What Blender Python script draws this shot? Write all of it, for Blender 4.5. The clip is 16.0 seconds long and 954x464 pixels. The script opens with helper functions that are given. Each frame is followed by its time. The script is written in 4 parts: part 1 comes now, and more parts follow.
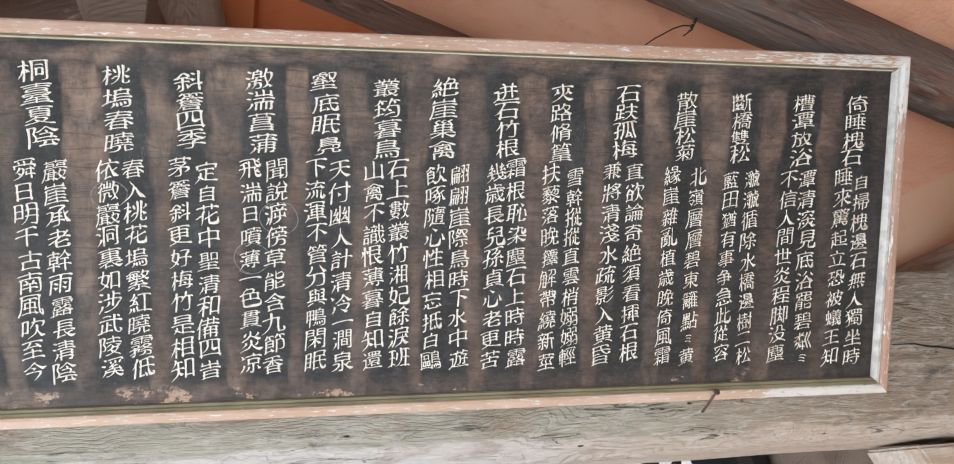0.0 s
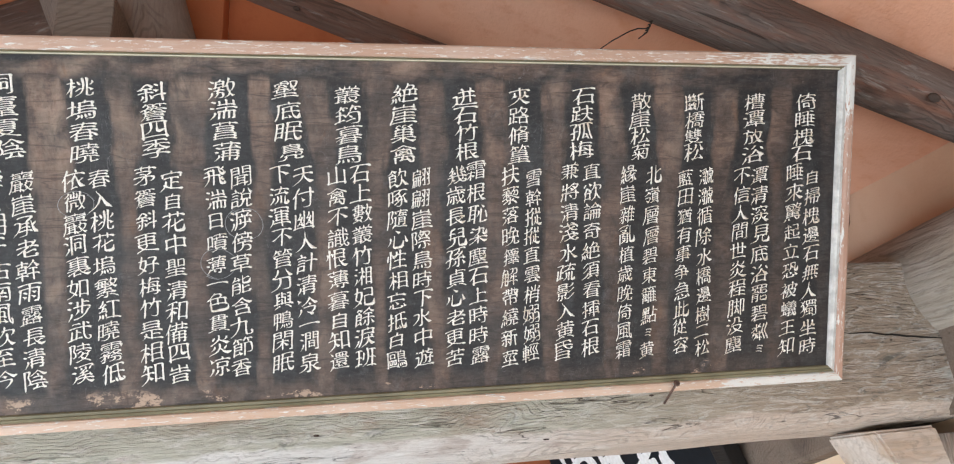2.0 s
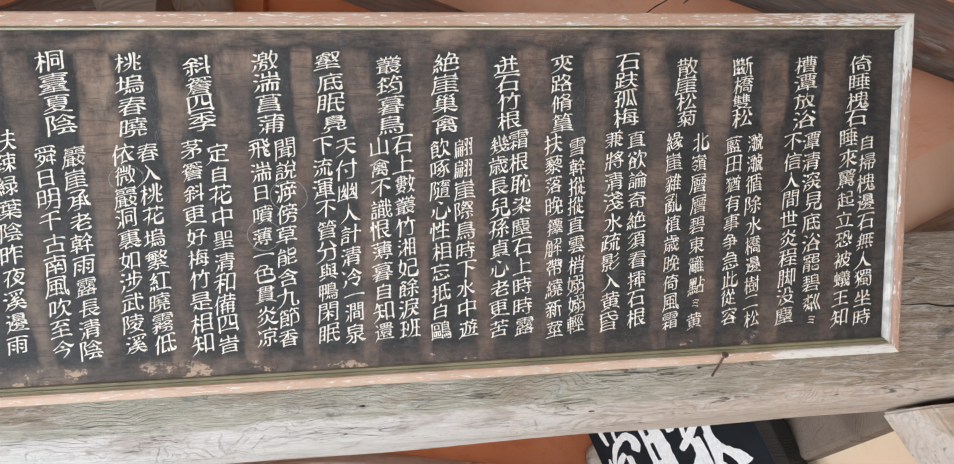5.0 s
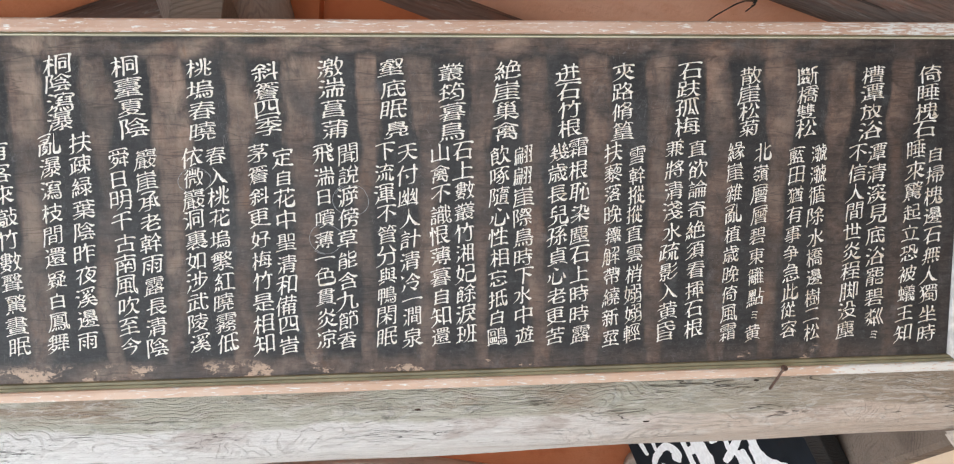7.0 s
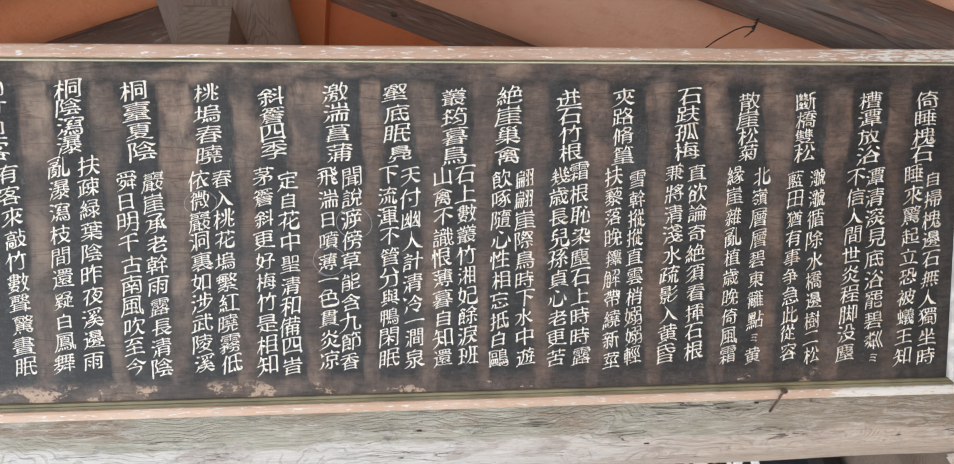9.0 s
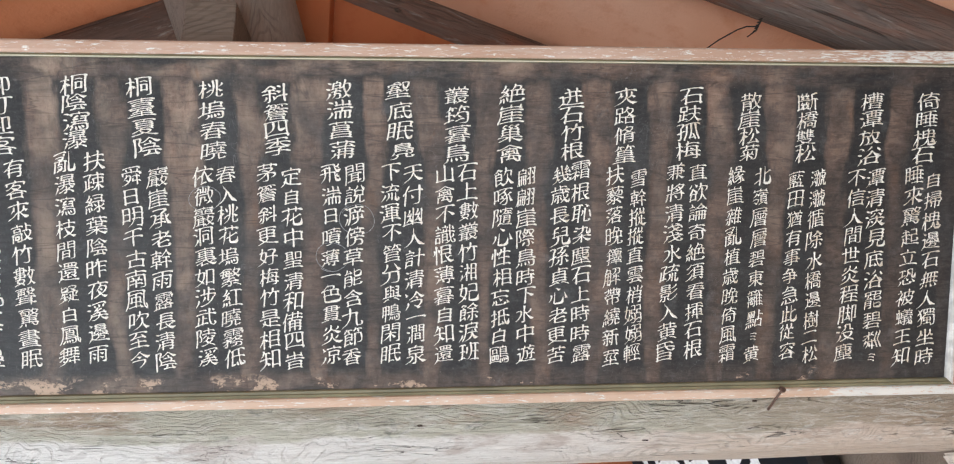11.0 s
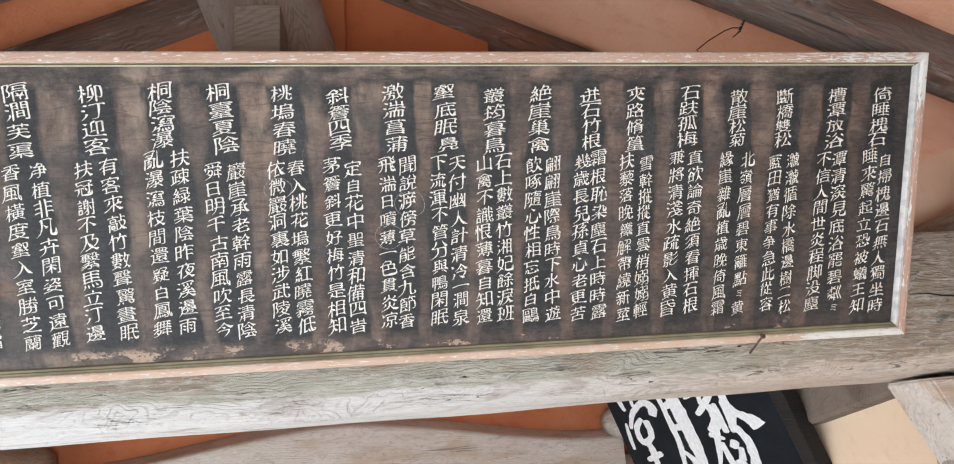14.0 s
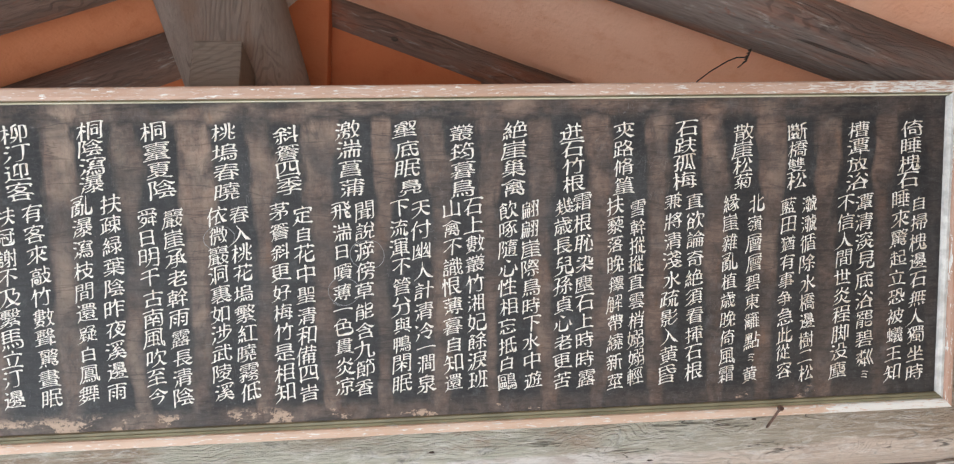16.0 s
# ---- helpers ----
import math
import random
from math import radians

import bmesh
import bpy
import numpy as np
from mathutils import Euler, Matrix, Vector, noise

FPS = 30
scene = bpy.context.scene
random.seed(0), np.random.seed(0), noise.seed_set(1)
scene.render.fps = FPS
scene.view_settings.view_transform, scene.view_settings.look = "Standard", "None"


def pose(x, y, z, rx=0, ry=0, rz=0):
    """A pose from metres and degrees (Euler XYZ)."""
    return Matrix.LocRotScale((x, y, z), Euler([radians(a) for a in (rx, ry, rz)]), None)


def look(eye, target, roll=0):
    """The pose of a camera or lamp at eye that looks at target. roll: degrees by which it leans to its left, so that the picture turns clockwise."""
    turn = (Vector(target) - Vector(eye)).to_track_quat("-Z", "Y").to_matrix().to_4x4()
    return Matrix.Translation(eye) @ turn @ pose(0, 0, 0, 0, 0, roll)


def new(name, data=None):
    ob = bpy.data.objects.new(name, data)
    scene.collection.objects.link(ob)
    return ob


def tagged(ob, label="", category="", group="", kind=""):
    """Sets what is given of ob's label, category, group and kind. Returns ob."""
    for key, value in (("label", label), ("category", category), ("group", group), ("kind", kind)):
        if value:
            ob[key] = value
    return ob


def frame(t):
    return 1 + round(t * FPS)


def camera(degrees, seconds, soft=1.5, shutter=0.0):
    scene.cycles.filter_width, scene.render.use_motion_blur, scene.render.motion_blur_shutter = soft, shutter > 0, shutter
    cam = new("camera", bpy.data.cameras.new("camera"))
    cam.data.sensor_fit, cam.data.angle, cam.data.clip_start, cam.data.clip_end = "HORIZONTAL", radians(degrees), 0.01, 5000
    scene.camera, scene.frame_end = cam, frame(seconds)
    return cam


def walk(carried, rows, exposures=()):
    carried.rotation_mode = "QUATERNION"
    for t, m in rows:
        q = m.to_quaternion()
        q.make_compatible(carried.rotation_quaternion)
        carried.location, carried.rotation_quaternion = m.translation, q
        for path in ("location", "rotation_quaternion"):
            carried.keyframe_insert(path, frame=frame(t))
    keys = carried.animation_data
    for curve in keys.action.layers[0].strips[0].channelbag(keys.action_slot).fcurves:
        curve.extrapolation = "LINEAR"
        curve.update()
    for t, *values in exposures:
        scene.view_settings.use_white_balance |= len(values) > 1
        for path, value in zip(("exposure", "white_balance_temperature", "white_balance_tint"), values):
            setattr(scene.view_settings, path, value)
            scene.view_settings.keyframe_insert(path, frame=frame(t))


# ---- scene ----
import collections
import itertools

cam = camera(68.0, 16.0, soft=1.1, shutter=0.2)
EXPOSURE = 0.10
BASE, LEAN_DEG = 1.9, 26.0            # height of the long board's foot over the floor, and its forward lean
BOARD = pose(0, 0, BASE, LEAN_DEG, 0, 0)
PATH = [
    (0, (-0.9725, -1.1517, 0.4189), (-0.6532, 0.8130, 0.2243), 0.82),
    (0.5, (-0.9535, -1.1537, 0.4105), (-0.6390, 0.8140, 0.2394), 0.41),
    (1, (-0.9551, -1.1624, 0.4192), (-0.6253, 0.8013, 0.2317), 0.57),
    (1.5, (-0.9514, -1.1831, 0.4277), (-0.5797, 0.7724, 0.2331), 0.22),
    (2, (-0.9330, -1.1919, 0.4200), (-0.5819, 0.7680, 0.2318), -0.36),
    (2.5, (-0.9338, -1.1842, 0.4195), (-0.6025, 0.7788, 0.2268), -0.40),
    (3, (-0.9349, -1.1836, 0.4190), (-0.6100, 0.7820, 0.2427), -0.27),
    (5.3, (-0.9466, -1.1796, 0.3901), (-0.7208, 0.7915, 0.1371), -1.02),
    (5.5, (-0.9517, -1.1725, 0.3922), (-0.7440, 0.7988, 0.1255), -0.79),
    (6, (-0.9672, -1.1719, 0.3909), (-0.8290, 0.8084, 0.1472), -1.00),
    (6.5, (-0.9930, -1.1733, 0.3974), (-0.8269, 0.8044, 0.1502), -0.36),
    (7, (-0.9871, -1.1834, 0.4003), (-0.8312, 0.7986, 0.1831), -0.53),
    (7.5, (-0.9727, -1.1933, 0.4110), (-0.8195, 0.7919, 0.2226), -0.79),
    (8, (-0.9810, -1.1986, 0.4160), (-0.8298, 0.7871, 0.2312), -0.62),
    (8.5, (-0.9855, -1.1953, 0.4147), (-0.8357, 0.7912, 0.2378), -0.46),
    (11, (-0.9842, -1.2040, 0.4235), (-0.8448, 0.7816, 0.2281), 0.11),
    (11.5, (-1.0657, -1.2081, 0.4250), (-0.8684, 0.7676, 0.1844), 2.04),
    (12, (-1.1058, -1.2673, 0.4504), (-0.8409, 0.6968, 0.1820), 3.13),
    (12.5, (-1.0846, -1.4064, 0.4836), (-0.9747, 0.5637, 0.1566), 1.65),
    (13, (-1.1023, -1.4531, 0.5052), (-0.9921, 0.5051, 0.1135), 1.05),
    (13.5, (-1.1383, -1.4306, 0.5141), (-0.9270, 0.5324, 0.1947), 0.60),
    (14, (-1.1648, -1.3886, 0.4930), (-0.8933, 0.5672, 0.1752), -0.67),
    (14.5, (-1.0642, -1.3228, 0.4657), (-0.9083, 0.6581, 0.2384), -0.54),
    (15, (-0.9995, -1.2784, 0.4667), (-0.9581, 0.7055, 0.2169), -0.38),
    (15.5, (-1.0245, -1.2468, 0.4544), (-0.9026, 0.7377, 0.2379), -0.31),
    (16, (-1.0179, -1.2389, 0.4731), (-0.8461, 0.7458, 0.2956), -1.07),
]
walk(cam, [(t, BOARD @ look(eye, target, roll)) for t, eye, target, roll in PATH], exposures=[(0.0, EXPOSURE, 6350, 10), (16.0, EXPOSURE, 6350, 10)])

# ---- world, sun, daylight in the openings ----
world = bpy.data.worlds.new("sky")
scene.world = world
world.use_nodes = True
wn = world.node_tree.nodes
sky = wn.new("ShaderNodeTexSky")
sky.sky_type, sky.sun_disc = "NISHITA", False
sky.sun_elevation, sky.sun_rotation = radians(52), radians(-120)
world.node_tree.links.new(sky.outputs[0], wn["Background"].inputs[0])
wn["Background"].inputs[1].default_value = 0.12
sun = new("sun", bpy.data.lights.new("sun", "SUN"))
sun.data.energy, sun.data.angle, sun.data.color = 2.6, radians(0.6), (1.0, 0.95, 0.87)
sun.matrix_world = look((-9, -6, 15), (0, 0, 0))


def opening_light(name, eye, target, w, h, watts):
    ob = new(name, bpy.data.lights.new(name, "AREA"))
    ob.data.shape, ob.data.size, ob.data.size_y, ob.data.energy = "RECTANGLE", w, h, watts
    ob.data.color = (0.84, 0.93, 1.0)
    ob.matrix_world = look(eye, target)
    return ob


opening_light("daylight_front_opening", (-3.45, 0.1, 0.42), (-1.0, 0.1, 2.1), 5.2, 0.9, 120)
opening_light("daylight_end_opening", (-1.4, -3.3, 0.42), (-1.0, 0, 2.2), 3.0, 0.9, 73)


# ---- materials ----
def mat_new(name):
    m = bpy.data.materials.new(name)
    m.use_nodes = True
    nt = m.node_tree
    return m, nt, nt.nodes["Principled BSDF"]


def nd(nt, kind, **props):
    n = nt.nodes.new(kind)
    for k, v in props.items():
        if k == "operation":
            n.operation = v
        elif k == "data_type":
            n.data_type = v
        elif k == "blend_type":
            n.blend_type = v
    return n


def val(nt, op, a, b=None, c=None, clamp=False):
    n = nt.nodes.new("ShaderNodeMath")
    n.operation, n.use_clamp = op, clamp
    for i, x in enumerate((a, b, c)):
        if x is None:
            continue
        if isinstance(x, (int, float)):
            n.inputs[i].default_value = x
        else:
            nt.links.new(x, n.inputs[i])
    return n.outputs[0]


def smooth(nt, x, lo, hi):
    n = nt.nodes.new("ShaderNodeMapRange")
    n.interpolation_type = "SMOOTHSTEP"
    nt.links.new(x, n.inputs[0])
    n.inputs[1].default_value, n.inputs[2].default_value = lo, hi
    return n.outputs[0]


def coords(nt, scale=(1, 1, 1), rot=(0, 0, 0)):
    tc = nt.nodes.new("ShaderNodeTexCoord")
    mp = nt.nodes.new("ShaderNodeMapping")
    mp.inputs["Scale"].default_value = scale
    mp.inputs["Rotation"].default_value = rot
    nt.links.new(tc.outputs["Object"], mp.inputs[0])
    return mp.outputs[0]


def noise_tex(nt, vec, scale, detail=5.0, rough=0.55, distort=0.0):
    n = nt.nodes.new("ShaderNodeTexNoise")
    n.inputs["Scale"].default_value, n.inputs["Detail"].default_value = scale, detail
    n.inputs["Roughness"].default_value, n.inputs["Distortion"].default_value = rough, distort
    if vec is not None:
        nt.links.new(vec, n.inputs["Vector"])
    return n.outputs[0]


def mix(nt, fac, a, b):
    n = nt.nodes.new("ShaderNodeMix")
    n.data_type = "RGBA"
    if isinstance(fac, (int, float)):
        n.inputs[0].default_value = fac
    else:
        nt.links.new(fac, n.inputs[0])
    for i, x in ((6, a), (7, b)):
        if isinstance(x, tuple):
            n.inputs[i].default_value = (*x, 1)
        else:
            nt.links.new(x, n.inputs[i])
    return n.outputs[2]


def bump(nt, bsdf, h, strength, dist=0.004):
    b = nt.nodes.new("ShaderNodeBump")
    b.inputs["Strength"].default_value, b.inputs["Distance"].default_value = strength, dist
    nt.links.new(h, b.inputs["Height"])
    nt.links.new(b.outputs[0], bsdf.inputs["Normal"])


def wood(name, pale, mid, dark, rough=0.75, grain=1.0, stain=0.5, relief=0.5, bleach=0.0, tint=None, scuff=0.0):
    """Weathered timber, its grain along the local x axis."""
    m, nt, p = mat_new(name)
    info = nt.nodes.new("ShaderNodeObjectInfo")
    tc = nt.nodes.new("ShaderNodeTexCoord")
    add = nt.nodes.new("ShaderNodeVectorMath")
    add.operation = "MULTIPLY_ADD"
    comb = nt.nodes.new("ShaderNodeCombineXYZ")
    for i in range(3):
        nt.links.new(info.outputs["Random"], comb.inputs[i])
    nt.links.new(comb.outputs[0], add.inputs[0])
    add.inputs[1].default_value = (7, 5, 3)
    nt.links.new(tc.outputs["Object"], add.inputs[2])
    def mapped(s):
        mp = nt.nodes.new("ShaderNodeMapping")
        mp.inputs["Scale"].default_value = s
        nt.links.new(add.outputs[0], mp.inputs[0])
        return mp.outputs[0]
    warp = noise_tex(nt, mapped((1.6, 5, 5)), 1.4, 3, 0.5, 0.6)
    sep = nt.nodes.new("ShaderNodeSeparateXYZ")
    nt.links.new(add.outputs[0], sep.inputs[0])
    level = val(nt, "MULTIPLY", val(nt, "ADD", sep.outputs[2], val(nt, "MULTIPLY", sep.outputs[1], 0.8)), 430.0 * grain)
    rings = val(nt, "SINE", val(nt, "ADD", level, val(nt, "MULTIPLY", warp, 95.0)))
    rings = val(nt, "MULTIPLY", smooth(nt, rings, 0.0, 1.0), smooth(nt, noise_tex(nt, mapped((1.5, 7, 7)), 2.1, 4, 0.6), 0.40, 0.62))
    fine = noise_tex(nt, mapped((3, 70, 70)), 3.0 * grain, 4, 0.65)
    blot = noise_tex(nt, mapped((1.3, 3, 3)), 1.7, 5, 0.62, 0.4)
    cracks = smooth(nt, noise_tex(nt, mapped((0.9, 26, 26)), 2.2, 2, 0.5, 0.6), 0.69, 0.73)
    c = mix(nt, smooth(nt, fine, 0.15, 0.9), mid, pale)
    if tint:
        c = mix(nt, val(nt, "MULTIPLY", smooth(nt, noise_tex(nt, mapped((0.9, 4, 4)), 2.3, 4, 0.6, 0.5), 0.48, 0.66), 0.75), c, tint)
    hair = noise_tex(nt, mapped((7, 230, 230)), 2.0, 3, 0.7)
    c = mix(nt, val(nt, "MULTIPLY", smooth(nt, hair, 0.55, 0.72), 0.25), c, dark)
    c = mix(nt, val(nt, "MULTIPLY", rings, 0.42), c, dark)
    if bleach:
        spot = smooth(nt, noise_tex(nt, mapped((1.1, 5, 5)), 2.6, 6, 0.66, 0.8), 0.47, 0.66)
        c = mix(nt, val(nt, "MULTIPLY", spot, bleach), c, (0.78, 0.75, 0.71))
        cool = smooth(nt, noise_tex(nt, mapped((3.2, 6, 6)), 2.0, 8, 0.72, 1.2), 0.53, 0.68)
        c = mix(nt, val(nt, "MULTIPLY", cool, bleach), c, (0.19, 0.195, 0.175))
        grit = smooth(nt, noise_tex(nt, mapped((14, 30, 30)), 2.2, 8, 0.75, 0.8), 0.52, 0.70)
        c = mix(nt, val(nt, "MULTIPLY", grit, 0.55), c, (0.20, 0.175, 0.15))
    c = mix(nt, val(nt, "MULTIPLY", smooth(nt, blot, 0.46, 0.72), stain), c, dark)
    if scuff:
        rub = smooth(nt, noise_tex(nt, mapped((2.5, 16, 16)), 2.4, 8, 0.74, 0.6), 0.54, 0.68)
        c = mix(nt, val(nt, "MULTIPLY", rub, scuff), c, (0.36, 0.335, 0.31))
        flush = smooth(nt, noise_tex(nt, mapped((5, 14, 14)), 2.8, 6, 0.7, 0.8), 0.60, 0.70)
        c = mix(nt, val(nt, "MULTIPLY", flush, scuff), c, (0.20, 0.075, 0.045))
    c = mix(nt, val(nt, "MULTIPLY", cracks, 0.5), c, tuple(x * 0.25 for x in dark))
    nt.links.new(c, p.inputs["Base Color"])
    p.inputs["Roughness"].default_value = rough
    p.inputs["Specular IOR Level"].default_value = 0.3
    h = val(nt, "ADD", val(nt, "MULTIPLY", fine, 0.5), val(nt, "MULTIPLY", rings, 0.3))
    h = val(nt, "SUBTRACT", h, val(nt, "MULTIPLY", smooth(nt, hair, 0.52, 0.7), 0.25))
    h = val(nt, "SUBTRACT", h, val(nt, "MULTIPLY", cracks, 1.2))
    bump(nt, p, h, relief, 0.004)
    return m


def plaster(name, a, b, c, relief=0.35):
    m, nt, p = mat_new(name)
    v = coords(nt)
    big = noise_tex(nt, v, 1.6, 4, 0.55, 0.3)
    small = noise_tex(nt, v, 14, 6, 0.65)
    grit = noise_tex(nt, v, 120, 3, 0.6)
    col = mix(nt, smooth(nt, big, 0.35, 0.68), a, b)
    col = mix(nt, val(nt, "MULTIPLY", smooth(nt, small, 0.48, 0.75), 0.5), col, c)
    nt.links.new(col, p.inputs["Base Color"])
    p.inputs["Roughness"].default_value = 0.92
    p.inputs["Specular IOR Level"].default_value = 0.15
    bump(nt, p, val(nt, "ADD", val(nt, "MULTIPLY", small, 1.0), val(nt, "MULTIPLY", grit, 0.35)), relief, 0.006)
    return m


def plain(name, col, rough=0.6, metal=0.0, vary=0.25, scale=30.0, gloss=0.5):
    m, nt, p = mat_new(name)
    n = noise_tex(nt, coords(nt), scale, 5, 0.6)
    nt.links.new(mix(nt, smooth(nt, n, 0.3, 0.75), tuple(x * (1 - vary) for x in col), tuple(min(1, x * (1 + vary * 0.5)) for x in col)), p.inputs["Base Color"])
    p.inputs["Roughness"].default_value, p.inputs["Metallic"].default_value = rough, metal
    p.inputs["Specular IOR Level"].default_value = gloss
    bump(nt, p, n, 0.15, 0.002)
    return m


def hewn_beam():
    """Hewn timber: face stained grey-green and brown, lower edge bleached and painted lighter as lit from below, shade
    painted brown at one end, curly grain and fine splits.
    """
    m, nt, p = mat_new("bleached_lit_beam_wood")
    tc = nt.nodes.new("ShaderNodeTexCoord")
    sep = nt.nodes.new("ShaderNodeSeparateXYZ")
    nt.links.new(tc.outputs["Object"], sep.inputs[0])
    x, y, z = sep.outputs
    warp = noise_tex(nt, coords(nt, (2.6, 4, 4)), 1.6, 3, 0.5, 0.8)
    curl = noise_tex(nt, coords(nt, (5, 9, 9)), 1.5, 3, 0.5, 0.6)
    level = val(nt, "MULTIPLY", val(nt, "ADD", z, val(nt, "MULTIPLY", y, 0.7)), 1000.0)
    level = val(nt, "ADD", level, val(nt, "ADD", val(nt, "MULTIPLY", warp, 105.0), val(nt, "MULTIPLY", curl, 22.0)))
    rings = smooth(nt, val(nt, "SINE", level), 0.25, 1.0)
    shown = smooth(nt, noise_tex(nt, coords(nt, (2.5, 9, 9)), 1.8, 4, 0.6), 0.40, 0.62)
    rings = val(nt, "MULTIPLY", rings, shown)
    fine = noise_tex(nt, coords(nt, (5, 90, 90)), 2.6, 5, 0.7, 0.4)
    big = noise_tex(nt, coords(nt, (1.6, 4, 4)), 1.8, 5, 0.62, 0.6)
    end_shade = smooth(nt, val(nt, "ADD", x, val(nt, "MULTIPLY", big, 0.5)), -0.45, 0.25)
    # upper face: grey-green, brown patches, pale flecks; shade at the end painted brown
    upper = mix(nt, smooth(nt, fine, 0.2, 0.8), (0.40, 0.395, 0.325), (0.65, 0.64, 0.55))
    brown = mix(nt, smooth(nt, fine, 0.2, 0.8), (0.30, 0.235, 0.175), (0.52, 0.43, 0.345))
    upper = mix(nt, val(nt, "MAXIMUM", end_shade, smooth(nt, noise_tex(nt, coords(nt, (1.2, 6, 6)), 2.2, 5, 0.65, 0.8), 0.52, 0.68)), upper, brown)
    mould = smooth(nt, noise_tex(nt, coords(nt, (4, 9, 9)), 2.2, 8, 0.74, 1.0), 0.55, 0.68)
    upper = mix(nt, val(nt, "MULTIPLY", mould, 0.8), upper, (0.115, 0.12, 0.11))
    lichen = smooth(nt, noise_tex(nt, coords(nt, (5, 11, 11)), 2.6, 8, 0.72, 0.7), 0.57, 0.66)
    upper = mix(nt, val(nt, "MULTIPLY", lichen, 0.6), upper, (0.58, 0.60, 0.56))
    # lower edge: bleached, light from below painted in; rosy tan towards the end
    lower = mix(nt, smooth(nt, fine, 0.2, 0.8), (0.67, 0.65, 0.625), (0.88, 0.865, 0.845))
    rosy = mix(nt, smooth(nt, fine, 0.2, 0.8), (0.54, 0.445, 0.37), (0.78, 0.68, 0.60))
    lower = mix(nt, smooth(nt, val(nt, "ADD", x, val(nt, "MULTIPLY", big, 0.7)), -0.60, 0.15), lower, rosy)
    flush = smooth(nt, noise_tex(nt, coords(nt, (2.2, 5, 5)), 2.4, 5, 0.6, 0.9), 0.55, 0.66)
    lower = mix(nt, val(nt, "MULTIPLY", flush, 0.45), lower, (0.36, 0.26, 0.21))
    # split by height: bleaching plus the lit underside, both put into the colour
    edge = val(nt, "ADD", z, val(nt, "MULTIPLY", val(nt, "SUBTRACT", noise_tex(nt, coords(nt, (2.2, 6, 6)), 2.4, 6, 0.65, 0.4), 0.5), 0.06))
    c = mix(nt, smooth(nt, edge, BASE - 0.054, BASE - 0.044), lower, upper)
    c = mix(nt, val(nt, "MULTIPLY", rings, 0.20), c, (0.16, 0.13, 0.105))
    shag = noise_tex(nt, coords(nt, (9, 40, 40), (0, 0.28, 0)), 2.4, 8, 0.75, 1.1)
    worn = noise_tex(nt, coords(nt, (7, 34, 34), (0, -0.22, 0)), 2.2, 8, 0.75, 1.3)
    c = mix(nt, val(nt, "MULTIPLY", smooth(nt, shag, 0.56, 0.68), 0.30), c, (0.17, 0.15, 0.13))
    c = mix(nt, val(nt, "MULTIPLY", smooth(nt, worn, 0.50, 0.62), 0.50), c, (0.82, 0.80, 0.77))
    split = val(nt, "ABSOLUTE", val(nt, "SUBTRACT", noise_tex(nt, coords(nt, (2.0, 24, 24)), 2.2, 3, 0.55, 1.2), 0.5))
    split = val(nt, "SUBTRACT", 1.0, smooth(nt, split, 0.002, 0.014))
    split = val(nt, "MULTIPLY", split, smooth(nt, noise_tex(nt, coords(nt, (3, 12, 12)), 2.0, 3, 0.6), 0.52, 0.6))
    c = mix(nt, val(nt, "MULTIPLY", split, 0.75), c, (0.05, 0.04, 0.035))
    fleck = smooth(nt, noise_tex(nt, coords(nt, (12, 34, 34)), 2.6, 8, 0.78, 0.9), 0.56, 0.64)
    fleck = val(nt, "MULTIPLY", fleck, smooth(nt, noise_tex(nt, coords(nt, (2, 6, 6)), 2.2, 4, 0.6), 0.42, 0.6))
    c = mix(nt, val(nt, "MULTIPLY", fleck, 0.55), c, (0.74, 0.73, 0.71))
    grit = smooth(nt, noise_tex(nt, coords(nt, (22, 60, 60)), 2.4, 8, 0.78, 0.6), 0.57, 0.66)
    c = mix(nt, val(nt, "MULTIPLY", grit, 0.45), c, (0.15, 0.125, 0.105))
    nt.links.new(c, p.inputs["Base Color"])
    p.inputs["Roughness"].default_value = 0.75
    p.inputs["Specular IOR Level"].default_value = 0.25
    adze = nt.nodes.new("ShaderNodeTexVoronoi")                # shallow cuts of the adze
    adze.feature = "SMOOTH_F1"
    nt.links.new(coords(nt, (9, 22, 22)), adze.inputs["Vector"])
    adze.inputs["Scale"].default_value = 1.6
    h = val(nt, "ADD", val(nt, "MULTIPLY", adze.outputs["Distance"], 1.3), val(nt, "MULTIPLY", fine, 0.45))
    h = val(nt, "ADD", h, val(nt, "SUBTRACT", val(nt, "MULTIPLY", worn, 1.0), val(nt, "MULTIPLY", shag, 0.9)))
    h = val(nt, "SUBTRACT", h, val(nt, "ADD", val(nt, "MULTIPLY", rings, 0.35), val(nt, "MULTIPLY", split, 0.9)))
    bump(nt, p, h, 0.9, 0.006)
    return m


